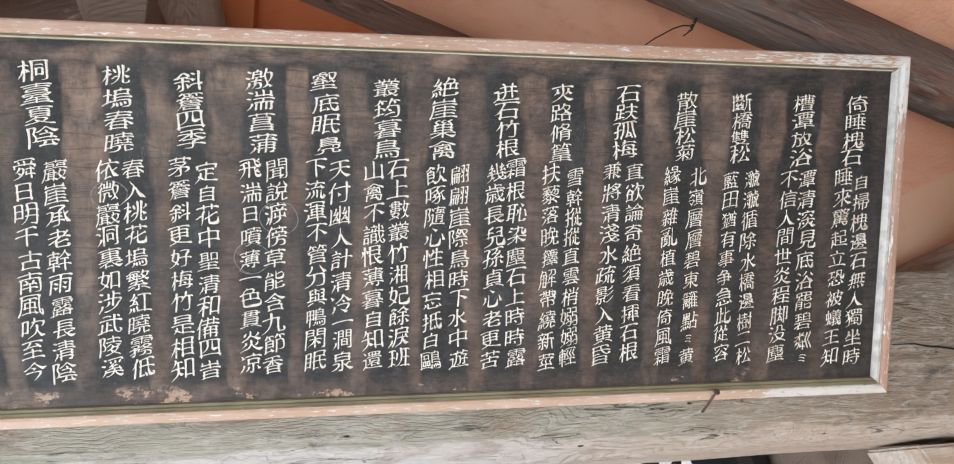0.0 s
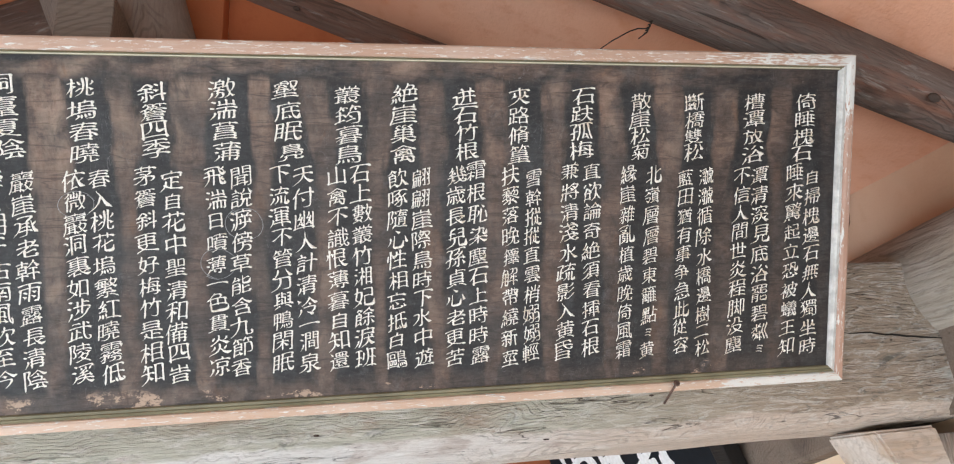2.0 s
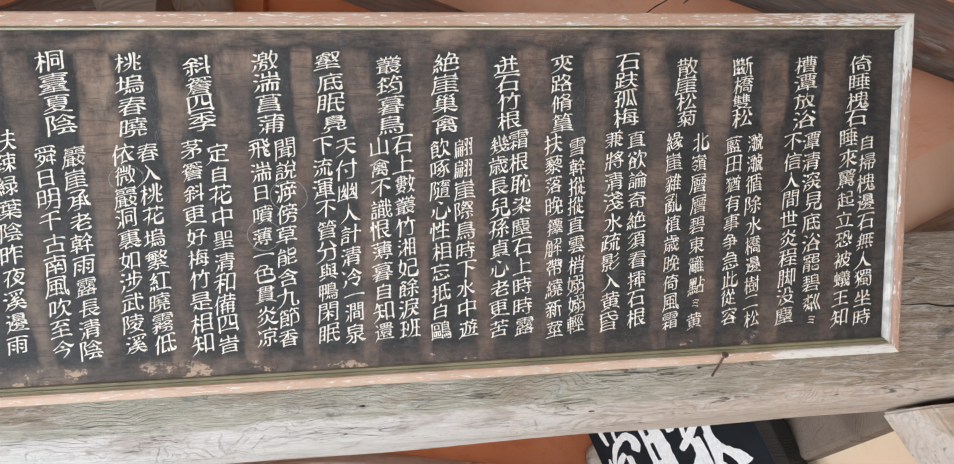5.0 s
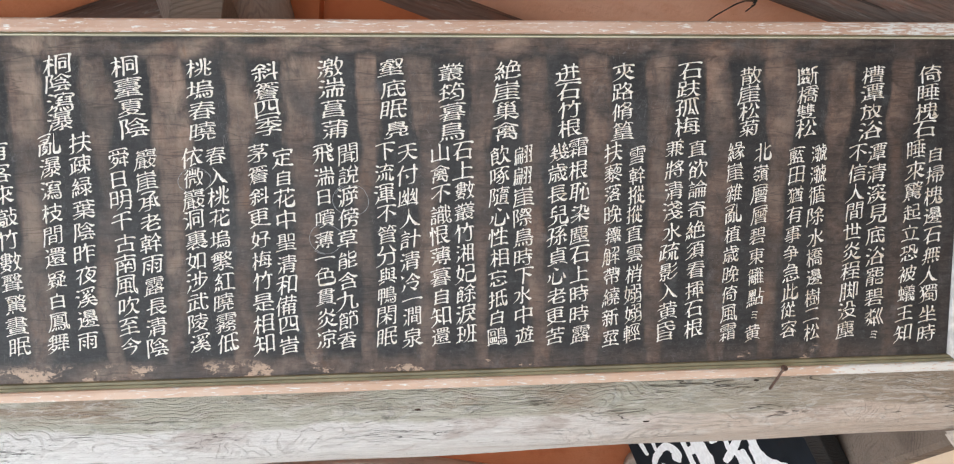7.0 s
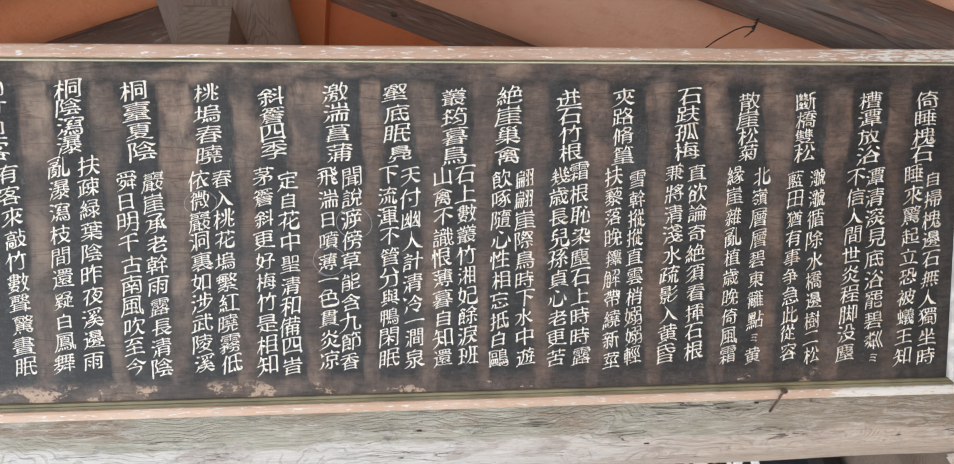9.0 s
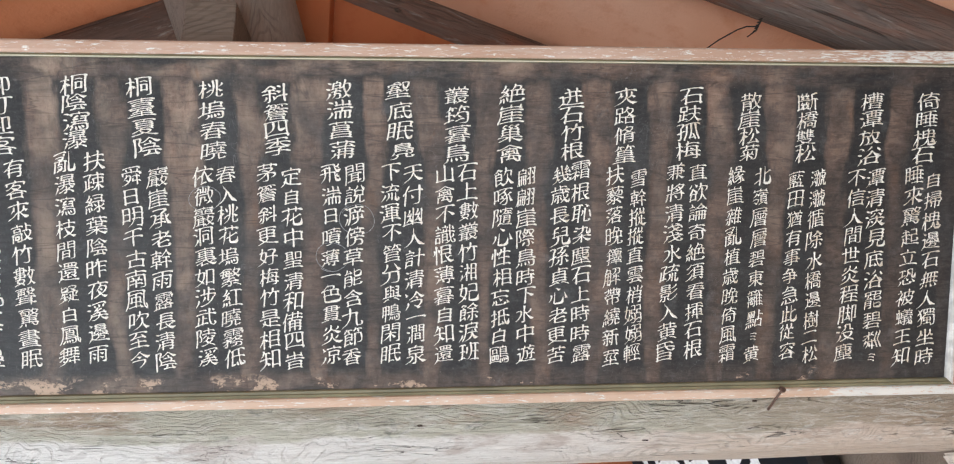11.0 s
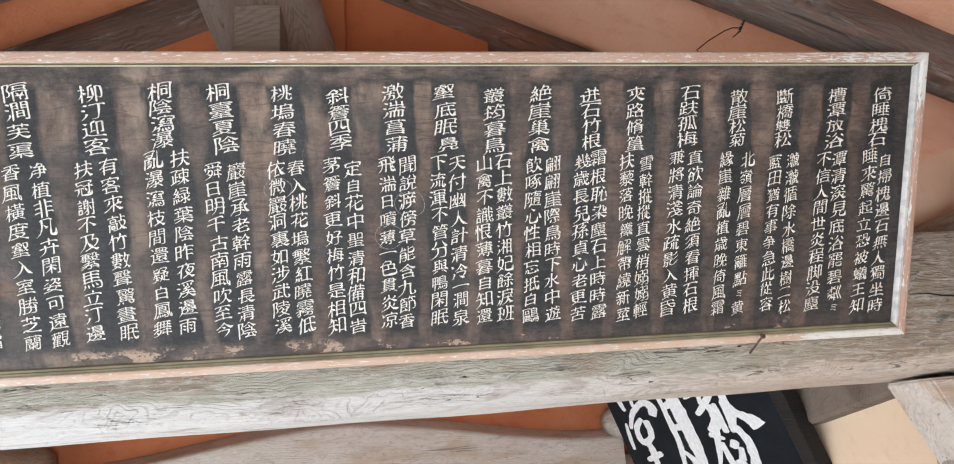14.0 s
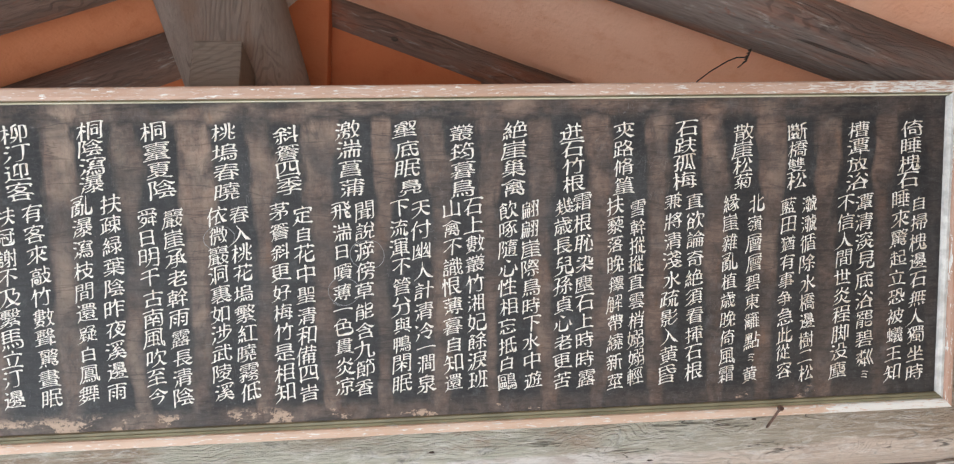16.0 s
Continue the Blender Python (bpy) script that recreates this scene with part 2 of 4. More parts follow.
beam_wood = hewn_beam()
arch_wood = wood("pale_curved_beam_wood", (0.68, 0.61, 0.555), (0.58, 0.50, 0.44), (0.38, 0.31, 0.25), 0.7, 0.8, 0.35, 0.5, 0.25, (0.50, 0.36, 0.25))
rafter_wood = wood("dark_rafter_wood", (0.225, 0.178, 0.157), (0.135, 0.102, 0.088), (0.040, 0.032, 0.028), 0.65, 0.8, 0.6, 0.9, 0.0, (0.25, 0.105, 0.062), 0.75)
king_wood = wood("brown_grey_king_post_wood", (0.33, 0.265, 0.225), (0.245, 0.19, 0.16), (0.125, 0.094, 0.078), 0.72, 0.7, 0.45, 0.9, 0.0, (0.27, 0.17, 0.12))
rust_rafter_wood = wood("rust_brown_rafter_wood", (0.215, 0.135, 0.105), (0.135, 0.077, 0.056), (0.045, 0.030, 0.024), 0.68, 0.8, 0.6, 0.9, 0.0, (0.28, 0.105, 0.058), 0.6)
post_wood = wood("grey_post_wood", (0.52, 0.45, 0.39), (0.36, 0.29, 0.24), (0.10, 0.078, 0.065), 0.75, 1.6, 0.25, 1.0)
purlin_wood = wood("grey_purlin_wood", (0.50, 0.455, 0.39), (0.37, 0.325, 0.27), (0.15, 0.12, 0.095), 0.75, 0.7, 0.3, 0.8, 0.4)
tie_wood = wood("brown_grey_tie_wood", (0.27, 0.22, 0.18), (0.19, 0.145, 0.115), (0.085, 0.064, 0.052), 0.75, 0.9, 0.5, 0.5)
dark_tie_wood = wood("blackened_tie_wood", (0.07, 0.062, 0.058), (0.05, 0.044, 0.04), (0.025, 0.022, 0.02), 0.7, 0.9, 0.4, 0.5)
char_wood = wood("black_stained_rail_wood", (0.024, 0.021, 0.020), (0.013, 0.012, 0.011), (0.010, 0.009, 0.009), 0.7, 0.9, 0.4, 0.9)
floor_wood = wood("maru_floor_wood", (0.42, 0.31, 0.21), (0.33, 0.24, 0.16), (0.16, 0.11, 0.07), 0.55, 1.0, 0.3, 0.3)
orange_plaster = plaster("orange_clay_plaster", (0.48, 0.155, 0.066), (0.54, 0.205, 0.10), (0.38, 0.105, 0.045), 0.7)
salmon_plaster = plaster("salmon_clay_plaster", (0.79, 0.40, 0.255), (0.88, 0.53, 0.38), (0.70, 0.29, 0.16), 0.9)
beige_plaster = plaster("beige_clay_plaster", (0.88, 0.67, 0.48), (0.91, 0.73, 0.55), (0.74, 0.53, 0.37), 0.2)
pale_plaster = plaster("pale_orange_plaster", (0.72, 0.46, 0.31), (0.77, 0.54, 0.39), (0.66, 0.39, 0.25), 0.3)
earth = plaster("sandy_earth", (0.42, 0.35, 0.26), (0.47, 0.40, 0.31), (0.33, 0.27, 0.2), 0.6)
tile = plain("grey_roof_tile", (0.10, 0.10, 0.105), 0.7)
ink_black = plain("black_lacquer", (0.011, 0.0145, 0.020), 0.75, 0, 0.3, 9, 0.12)
white_paint = plain("white_brush_paint", (0.88, 0.90, 0.92), 0.6, 0, 0.14, 60)
slate = plain("slate_black_paint", (0.022, 0.023, 0.026), 0.8, 0, 0.3, 20, 0.12)
small_mark = plain("grey_white_lettering", (0.36, 0.36, 0.37), 0.6)
lead_frame = plain("grey_painted_frame", (0.45, 0.45, 0.46), 0.5)
rust = plain("rusty_iron", (0.19, 0.12, 0.095), 0.75, 0.3, 0.5, 200)
wire_iron = plain("dark_iron_wire", (0.035, 0.028, 0.026), 0.6, 0.4)


def letter_coat():
    """Cream paint in the carved strokes, worn through to tan here and there, more so towards x = 0."""
    m, nt, p = mat_new("cream_letter_paint")
    tc = nt.nodes.new("ShaderNodeTexCoord")
    sep = nt.nodes.new("ShaderNodeSeparateXYZ")
    nt.links.new(tc.outputs["Object"], sep.inputs[0])
    fine = noise_tex(nt, coords(nt), 120, 4, 0.65)
    c = mix(nt, smooth(nt, fine, 0.3, 0.7), (0.84, 0.815, 0.755), (0.95, 0.93, 0.88))
    yellow = val(nt, "MULTIPLY", smooth(nt, sep.outputs[0], -1.0, -0.15), 0.10)
    rub = smooth(nt, val(nt, "ADD", noise_tex(nt, coords(nt), 62, 5, 0.7, 0.4), yellow), 0.56, 0.70)
    c = mix(nt, val(nt, "MULTIPLY", rub, 0.62), c, (0.50, 0.39, 0.255))
    nt.links.new(c, p.inputs["Base Color"])
    p.inputs["Roughness"].default_value = 0.6
    bump(nt, p, fine, 0.25, 0.001)
    return m


letter_paint = letter_coat()
olive = plain("olive_painted_bead", (0.225, 0.205, 0.125), 0.55, 0, 0.3, 12)

TITLES_X = [-0.089, -0.198, -0.312, -0.420, -0.525, -0.635, -0.736, -0.840, -0.932, -1.028, -1.124, -1.229, -1.337, -1.453, -1.556, -1.676, -1.800, -1.908, -2.020]


def frame_paint(name="flaked_salmon_paint", grain=(24, 170, 170), axis=0, lo=-0.40, hi=-0.10, amount=0.10, tone=1.0, dim=1.0):
    """Salmon paint over white undercoat, flaked off in long chips along the rail."""
    m, nt, p = mat_new(name)
    n = noise_tex(nt, coords(nt, grain), 1.5, 8, 0.72, 0.3)
    tc = nt.nodes.new("ShaderNodeTexCoord")
    sep = nt.nodes.new("ShaderNodeSeparateXYZ")
    nt.links.new(tc.outputs["Object"], sep.inputs[0])
    worn = smooth(nt, sep.outputs[axis], lo, hi)          # more undercoat shows towards one end
    chips = smooth(nt, val(nt, "ADD", n, val(nt, "MULTIPLY", worn, amount)), 0.565, 0.60)
    soft = noise_tex(nt, coords(nt), 5, 4, 0.6)
    base = mix(nt, smooth(nt, soft, 0.35, 0.7), (0.60 * dim, 0.395 * tone * dim, 0.29 * tone * dim), (0.69 * dim, 0.50 * tone * dim, 0.40 * tone * dim))
    grime = smooth(nt, noise_tex(nt, coords(nt, (3, 30, 30)), 4, 6, 0.7), 0.6, 0.78)
    base = mix(nt, val(nt, "MULTIPLY", grime, 0.5), base, (0.27, 0.18, 0.125))
    dust = smooth(nt, noise_tex(nt, coords(nt, tuple(g * 0.35 for g in grain)), 2.0, 6, 0.7), 0.50, 0.72)
    base = mix(nt, val(nt, "MULTIPLY", dust, 0.45), base, (0.62, 0.56, 0.50))
    nt.links.new(mix(nt, chips, base, (0.76, 0.75, 0.72)), p.inputs["Base Color"])
    p.inputs["Roughness"].default_value = 0.55
    bump(nt, p, chips, 0.4, 0.0015)
    return m


def panel_paint():
    """Brown planks with ink-black bands round each line of writing."""
    m, nt, p = mat_new("ink_banded_panel_wood")
    tc = nt.nodes.new("ShaderNodeTexCoord")
    sep = nt.nodes.new("ShaderNodeSeparateXYZ")
    nt.links.new(tc.outputs["Object"], sep.inputs[0])
    x, z = sep.outputs[0], sep.outputs[2]
    ragged = noise_tex(nt, coords(nt, (1, 1, 0.25)), 26, 5, 0.65)
    wob = noise_tex(nt, coords(nt, (1, 1, 0.6)), 7, 3, 0.5)
    xx = val(nt, "ADD", x, val(nt, "MULTIPLY", val(nt, "SUBTRACT", ragged, 0.5), 0.055))
    xx = val(nt, "ADD", xx, val(nt, "MULTIPLY", val(nt, "SUBTRACT", wob, 0.5), 0.045))
    ramp = nt.nodes.new("ShaderNodeValToRGB")
    el = ramp.color_ramp.elements
    el[0].position, el[0].color = 0.0, (0, 0, 0, 1)
    el[1].position, el[1].color = 1.0, (1, 1, 1, 1)
    for i, tx in enumerate(TITLES_X):
        e = el.new(-tx / 2.2)
        e.color = ((i + 1) / 20,) * 3 + (1,)
    nt.links.new(val(nt, "DIVIDE", xx, -2.2), ramp.inputs[0])
    phase = val(nt, "MULTIPLY", ramp.outputs[0], 20 * 2 * math.pi)
    wave = val(nt, "COSINE", phase)                        # 1 on a line of writing, -1 between two
    lower = smooth(nt, z, 0.40, 0.46)                      # titles are narrower than the double lines below
    gap = val(nt, "ADD", wave, val(nt, "MULTIPLY", lower, -0.42))
    gap = val(nt, "SUBTRACT", 1.0, smooth(nt, gap, -0.98, -0.14))
    gap = val(nt, "MULTIPLY", gap, val(nt, "ADD", 0.66, val(nt, "MULTIPLY", lower, 0.30)))
    top = smooth(nt, val(nt, "ADD", z, val(nt, "MULTIPLY", ragged, 0.03)), 0.565, 0.59)
    bottom = val(nt, "SUBTRACT", 1.0, smooth(nt, val(nt, "ADD", z, val(nt, "MULTIPLY", ragged, 0.03)), 0.055, 0.085))
    gap = val(nt, "MAXIMUM", val(nt, "MULTIPLY", gap, val(nt, "SUBTRACT", 1.0, top)), val(nt, "MULTIPLY", top, smooth(nt, noise_tex(nt, coords(nt, (1, 1, 3)), 8, 5, 0.6), 0.30, 0.58)))
    left_end = smooth(nt, val(nt, "MULTIPLY", x, -1.0), 0.5, 1.6)
    gap = val(nt, "MAXIMUM", gap, val(nt, "MULTIPLY", bottom, val(nt, "ADD", 0.25, val(nt, "MULTIPLY", left_end, 0.5))))
    gap = val(nt, "MULTIPLY", gap, val(nt, "SUBTRACT", 1.0, val(nt, "MULTIPLY", smooth(nt, x, -0.22, -0.05), 0.75)))
    grain = noise_tex(nt, coords(nt, (14, 60, 40)), 3, 8, 0.75, 0.6)
    blot = noise_tex(nt, coords(nt), 9, 6, 0.62, 0.6)
    fade = smooth(nt, blot, 0.36, 0.72)
    brown = mix(nt, smooth(nt, grain, 0.3, 0.72), (0.165, 0.103, 0.078), (0.315, 0.214, 0.166))
    pale = smooth(nt, noise_tex(nt, coords(nt, (1, 1, 0.35)), 15, 5, 0.6), 0.5, 0.72)
    brown = mix(nt, val(nt, "MULTIPLY", pale, 0.7), brown, (0.39, 0.285, 0.228))
    tan = noise_tex(nt, coords(nt, (1, 1, 0.3)), 34, 6, 0.7)
    brown = mix(nt, val(nt, "MULTIPLY", left_end, smooth(nt, tan, 0.35, 0.65)), brown, (0.37, 0.28, 0.22))
    crisp = noise_tex(nt, coords(nt, (60, 1, 150)), 2.0, 4, 0.75)
    brown = mix(nt, val(nt, "MULTIPLY", smooth(nt, crisp, 0.5, 0.72), 0.22), brown, (0.07, 0.048, 0.04))
    rust_spot = smooth(nt, noise_tex(nt, coords(nt, (1, 1, 0.5)), 19, 6, 0.66, 0.5), 0.56, 0.70)
    brown = mix(nt, val(nt, "MULTIPLY", rust_spot, 0.6), brown, (0.31, 0.165, 0.095))
    soot = smooth(nt, noise_tex(nt, coords(nt, (1, 1, 0.7)), 28, 7, 0.7, 0.8), 0.53, 0.66)
    brown = mix(nt, val(nt, "MULTIPLY", soot, 0.45), brown, (0.05, 0.042, 0.04))
    ink = mix(nt, smooth(nt, grain, 0.35, 0.75), (0.011, 0.0120, 0.0140), (0.043, 0.042, 0.044))
    # blue-grey sheen over the worn, dusty ink, painted into its colour
    rub_sheen = smooth(nt, noise_tex(nt, coords(nt, (1.2, 1, 1.2)), 22, 7, 0.7), 0.55, 0.78)
    haze = smooth(nt, noise_tex(nt, coords(nt, (1, 1, 0.5)), 11, 6, 0.65, 0.9), 0.46, 0.72)
    ink = mix(nt, val(nt, "MULTIPLY", haze, 0.34), ink, (0.080, 0.084, 0.090))
    ink = mix(nt, val(nt, "MULTIPLY", rub_sheen, 0.6), ink, (0.150, 0.156, 0.162))
    col = mix(nt, val(nt, "MULTIPLY", gap, val(nt, "ADD", 0.22, val(nt, "MULTIPLY", fade, 0.78))), ink, brown)
    smear = smooth(nt, noise_tex(nt, coords(nt, (1.4, 1, 9)), 3.2, 5, 0.6, 1.2), 0.55, 0.68)
    col = mix(nt, val(nt, "MULTIPLY", smear, 0.35), col, (0.03, 0.028, 0.028))
    veins = val(nt, "ABSOLUTE", val(nt, "SUBTRACT", noise_tex(nt, coords(nt, (0.7, 1, 8)), 4.0, 3, 0.5, 0.5), 0.5))
    col = mix(nt, val(nt, "MULTIPLY", val(nt, "SUBTRACT", 1.0, smooth(nt, veins, 0.002, 0.012)), 0.4), col, (0.016, 0.014, 0.014))
    scratch = val(nt, "ABSOLUTE", val(nt, "SUBTRACT", noise_tex(nt, coords(nt, (6, 1, 2.2), (0, 0.5, 0)), 6.0, 2, 0.5, 2.5), 0.5))
    worn = smooth(nt, noise_tex(nt, coords(nt), 5.5, 3, 0.5), 0.5, 0.66)
    col = mix(nt, val(nt, "MULTIPLY", val(nt, "MULTIPLY", val(nt, "SUBTRACT", 1.0, smooth(nt, scratch, 0.001, 0.006)), worn), 0.35), col, (0.25, 0.25, 0.25))
    speck = smooth(nt, noise_tex(nt, coords(nt), 150, 4, 0.7), 0.66, 0.74)
    col = mix(nt, val(nt, "MULTIPLY", speck, 0.5), col, (0.24, 0.21, 0.185))
    tooth = noise_tex(nt, coords(nt, (1, 1, 0.6)), 260, 5, 0.75)
    col = mix(nt, val(nt, "MULTIPLY", smooth(nt, tooth, 0.54, 0.72), 0.16), col, (0.30, 0.265, 0.24))
    pore = noise_tex(nt, coords(nt, (1, 1, 0.4)), 190, 5, 0.75)
    col = mix(nt, val(nt, "MULTIPLY", smooth(nt, pore, 0.52, 0.70), 0.26), col, (0.012, 0.011, 0.011))
    chip_zone = val(nt, "SUBTRACT", 1.0, smooth(nt, z, 0.044, 0.064))
    flake = smooth(nt, val(nt, "ADD", noise_tex(nt, coords(nt, (0.9, 1, 1.6)), 10, 7, 0.72), val(nt, "MULTIPLY", left_end, 0.10)), 0.635, 0.665)
    flake = val(nt, "MULTIPLY", flake, smooth(nt, noise_tex(nt, coords(nt), 85, 5, 0.7), 0.40, 0.50))
    col = mix(nt, val(nt, "MULTIPLY", flake, chip_zone), col, (0.46, 0.335, 0.25))
    nt.links.new(col, p.inputs["Base Color"])
    p.inputs["Roughness"].default_value = 0.5
    rr = val(nt, "ADD", 0.42, val(nt, "MULTIPLY", blot, 0.25))
    nt.links.new(rr, p.inputs["Roughness"])
    p.inputs["Specular IOR Level"].default_value = 0.4
    bump(nt, p, val(nt, "ADD", grain, val(nt, "MULTIPLY", rub_sheen, 0.4)), 0.35, 0.0025)
    return m


salmon = frame_paint(tone=1.05, lo=-0.30, hi=-0.20, amount=0.16)
top_paint = frame_paint("flaked_top_rail_paint", tone=0.98, dim=0.82)
tan_paint = frame_paint("flaked_tan_paint", (120, 120, 22), 2, 0.45, 0.56, 0.16, 0.92, 0.80)
panel_mat = panel_paint()


# ---- mesh helpers ----
def mesh_of(bm, name, mats, smooth_faces=True):
    me = bpy.data.meshes.new(name)
    bm.normal_update()
    bm.to_mesh(me)
    bm.free()
    for m in mats if isinstance(mats, (list, tuple)) else [mats]:
        me.materials.append(m)
    if smooth_faces:
        me.polygons.foreach_set("use_smooth", [True] * len(me.polygons))
    return me


def part(name, bm, material, parent, label="", smooth_faces=False):
    """One mesh under a thing; its coordinates are the thing's own."""
    ob = new(name, mesh_of(bm, name, material, smooth_faces))
    ob.parent = parent
    return tagged(ob, label)


def thing(name, m, label, category, group="", kind=""):
    ob = new(name)
    ob.empty_display_size = 0.1
    ob.matrix_world = m
    return tagged(ob, label, category, group, kind)


def solid(name, bm, material, m=None, smooth_faces=False, **tags):
    ob = new(name, mesh_of(bm, name, material, smooth_faces))
    if m is not None:
        ob.matrix_world = m
    return tagged(ob, **tags)


def box(x0, x1, y0, y1, z0, z1, bevel=0.0, bm=None):
    bm = bm or bmesh.new()
    v = [bm.verts.new(c) for c in ((x0, y0, z0), (x1, y0, z0), (x1, y1, z0), (x0, y1, z0), (x0, y0, z1), (x1, y0, z1), (x1, y1, z1), (x0, y1, z1))]
    for f in ((3, 2, 1, 0), (4, 5, 6, 7), (0, 1, 5, 4), (1, 2, 6, 5), (2, 3, 7, 6), (3, 0, 4, 7)):
        bm.faces.new([v[i] for i in f])
    if bevel:
        bmesh.ops.bevel(bm, geom=bm.edges[:], offset=bevel, segments=2, affect="EDGES", profile=0.6)
    return bm


def loft(rings, closed=True):
    """Skin through rings of points, all of one length, with capped ends."""
    bm = bmesh.new()
    vs = [[bm.verts.new(p) for p in r] for r in rings]
    n = len(rings[0])
    for a, b in zip(vs, vs[1:]):
        for i in range(n if closed else n - 1):
            j = (i + 1) % n
            bm.faces.new((a[i], b[i], b[j], a[j]))
    if closed:
        bm.faces.new(vs[0])
        bm.faces.new(vs[-1][::-1])
    return bm


def log_mesh(length, r0, r1, seed=0.0, rough=0.03, sag=0.0, around=28, step=0.07):
    """A round, slightly crooked log along local x from 0 to length."""
    n = max(6, int(length / step))
    rings = []
    for k in range(n + 1):
        u = k / n
        r = r0 + (r1 - r0) * u
        dy = 0.012 * noise.noise((u * length * 0.9 + seed * 9.1, seed, 0.3))
        dz = 0.012 * noise.noise((u * length * 0.9 + seed * 5.3, 4.2, seed)) - sag * 4 * u * (1 - u)
        ring = []
        for i in range(around):
            a = 2 * math.pi * i / around
            q = r * (1 + rough * noise.noise((u * length * 2.2 + seed * 3, 1.6 * math.cos(a) + seed, 1.6 * math.sin(a))))
            ring.append((u * length, dy + q * math.cos(a), dz + q * math.sin(a)))
        rings.append(ring)
    return loft(rings)


def log_between(name, p0, p1, r0, r1, material, seed=0.0, rough=0.04, sag=0.0, **tags):
    p0, p1 = Vector(p0), Vector(p1)
    d = p1 - p0
    m = Matrix.Translation(p0) @ d.to_track_quat("X", "Z").to_matrix().to_4x4()
    return solid(name, log_mesh(d.length, r0, r1, seed, rough, sag), material, m, True, **tags)


def W(x, y, z):
    return (x, y, z + BASE)

# ---- the structure ----
CX = -1.40                              # the ridge stands over this line
SLOPE = 0.44
RAFTER_Z = 0.668                        # a rafter's middle at x = 0.1


def roof_z(x):
    """Height of the rafters' middle line over the board's foot."""
    return RAFTER_Z - SLOPE * (abs(x - CX) + CX - 0.1)


def slab(name, pts, y0, y1, material, **tags):
    """A sheet of plaster: a polygon in x and z, drawn out in depth."""
    bm = loft([[(x, y, z + BASE) for x, z in pts] for y in (y0, y1)])
    return solid(name, bm, material, **tags)


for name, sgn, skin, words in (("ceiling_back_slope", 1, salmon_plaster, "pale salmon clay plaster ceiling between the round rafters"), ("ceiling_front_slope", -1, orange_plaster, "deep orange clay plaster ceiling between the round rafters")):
    near, far = (CX, roof_z(CX) + 0.025), (CX + sgn * 2.75, roof_z(CX + sgn * 2.75) + 0.025)
    rings = []
    for k in range(13):
        u = k / 12
        x, z = near[0] + (far[0] - near[0]) * u, near[1] + (far[1] - near[1]) * u
        ring = []
        for j in range(61):
            y = -3.4 + 6.2 * j / 60
            ring.append(W(x, y, z + 0.012 * noise.noise((x * 2.2, y * 2.6, sgn))))
        rings.append(ring)
    bm = loft(rings, closed=False)
    ext = bmesh.ops.extrude_face_region(bm, geom=bm.faces[:])
    bmesh.ops.translate(bm, verts=[v for v in ext["geom"] if isinstance(v, bmesh.types.BMVert)], vec=(0, 0, 0.13))
    bmesh.ops.recalc_face_normals(bm, faces=bm.faces[:])
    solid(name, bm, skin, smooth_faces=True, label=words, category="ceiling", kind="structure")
    bm = loft([[W(near[0] - sgn * 0.05, y, near[1] + 0.20), W(far[0] + sgn * 0.2, y, far[1] + 0.08), W(far[0] + sgn * 0.2, y, far[1] + 0.22), W(near[0] - sgn * 0.05, y, near[1] + 0.42)] for y in (-3.8, 3.2)])
    solid("roof", bm, tile, label="dark grey tiled roof over the plaster ceiling", category="roof", kind="structure")

# rafters, in pairs that do not face each other
RIGHT_Y = [-2.6, -2.15, -1.72, -1.32, -0.93, -0.55, -0.125, 0.45, 0.84, 1.2, 1.58, 1.95, 2.3]
LEFT_Y = [-2.5, -2.08, -1.62, -1.2, -0.78, -0.33, 0.14, 0.52, 0.9, 1.3, 1.7, 2.12]
for i, y in enumerate(RIGHT_Y):
    r, thin, dz, lift, skin = (0.105, 0.037, -0.006, 0.04, rafter_wood) if y == -0.125 else (0.0685, 0.0763, 0.0, 0.0, rust_rafter_wood)
    log_between("rafter", W(CX - 0.12, y, roof_z(CX) + 0.05 + dz + lift), W(CX + 2.9, y, roof_z(CX + 2.9) + dz - 1.8 * lift), r, thin, skin, 1.7 + i, 0.05,
                label="dark weathered round wooden rafter, half sunk in orange plaster", category="rafter", group="roof rafters")
for i, y in enumerate(LEFT_Y):
    log_between("rafter", W(CX + 0.12, y, roof_z(CX) + 0.05), W(CX - 2.9, y, roof_z(CX - 2.9)), 0.074, 0.082, rust_rafter_wood, 31.3 + i, 0.05,
                label="dark weathered round wooden rafter, half sunk in orange plaster", category="rafter", group="roof rafters")

log_between("ridge_purlin", W(CX - 0.02, -3.2, 1.30), W(CX - 0.02, 2.7, 1.30), 0.11, 0.115, purlin_wood, 3.3, label="grey round ridge purlin under the rafters", category="purlin")
log_between("wall_purlin", W(0.555, -3.2, 0.243), W(0.245, 2.6, 0.156), 0.15, 0.145, purlin_wood, 5.1, label="pale grey round purlin with long cracks, laid over the beam end", category="purlin", group="purlins")
log_between("wall_purlin", W(-3.30, -3.2, 0.20), W(-2.965, 2.6, 0.12), 0.15, 0.145, purlin_wood, 6.4, label="grey round purlin along the open front", category="purlin", group="purlins")


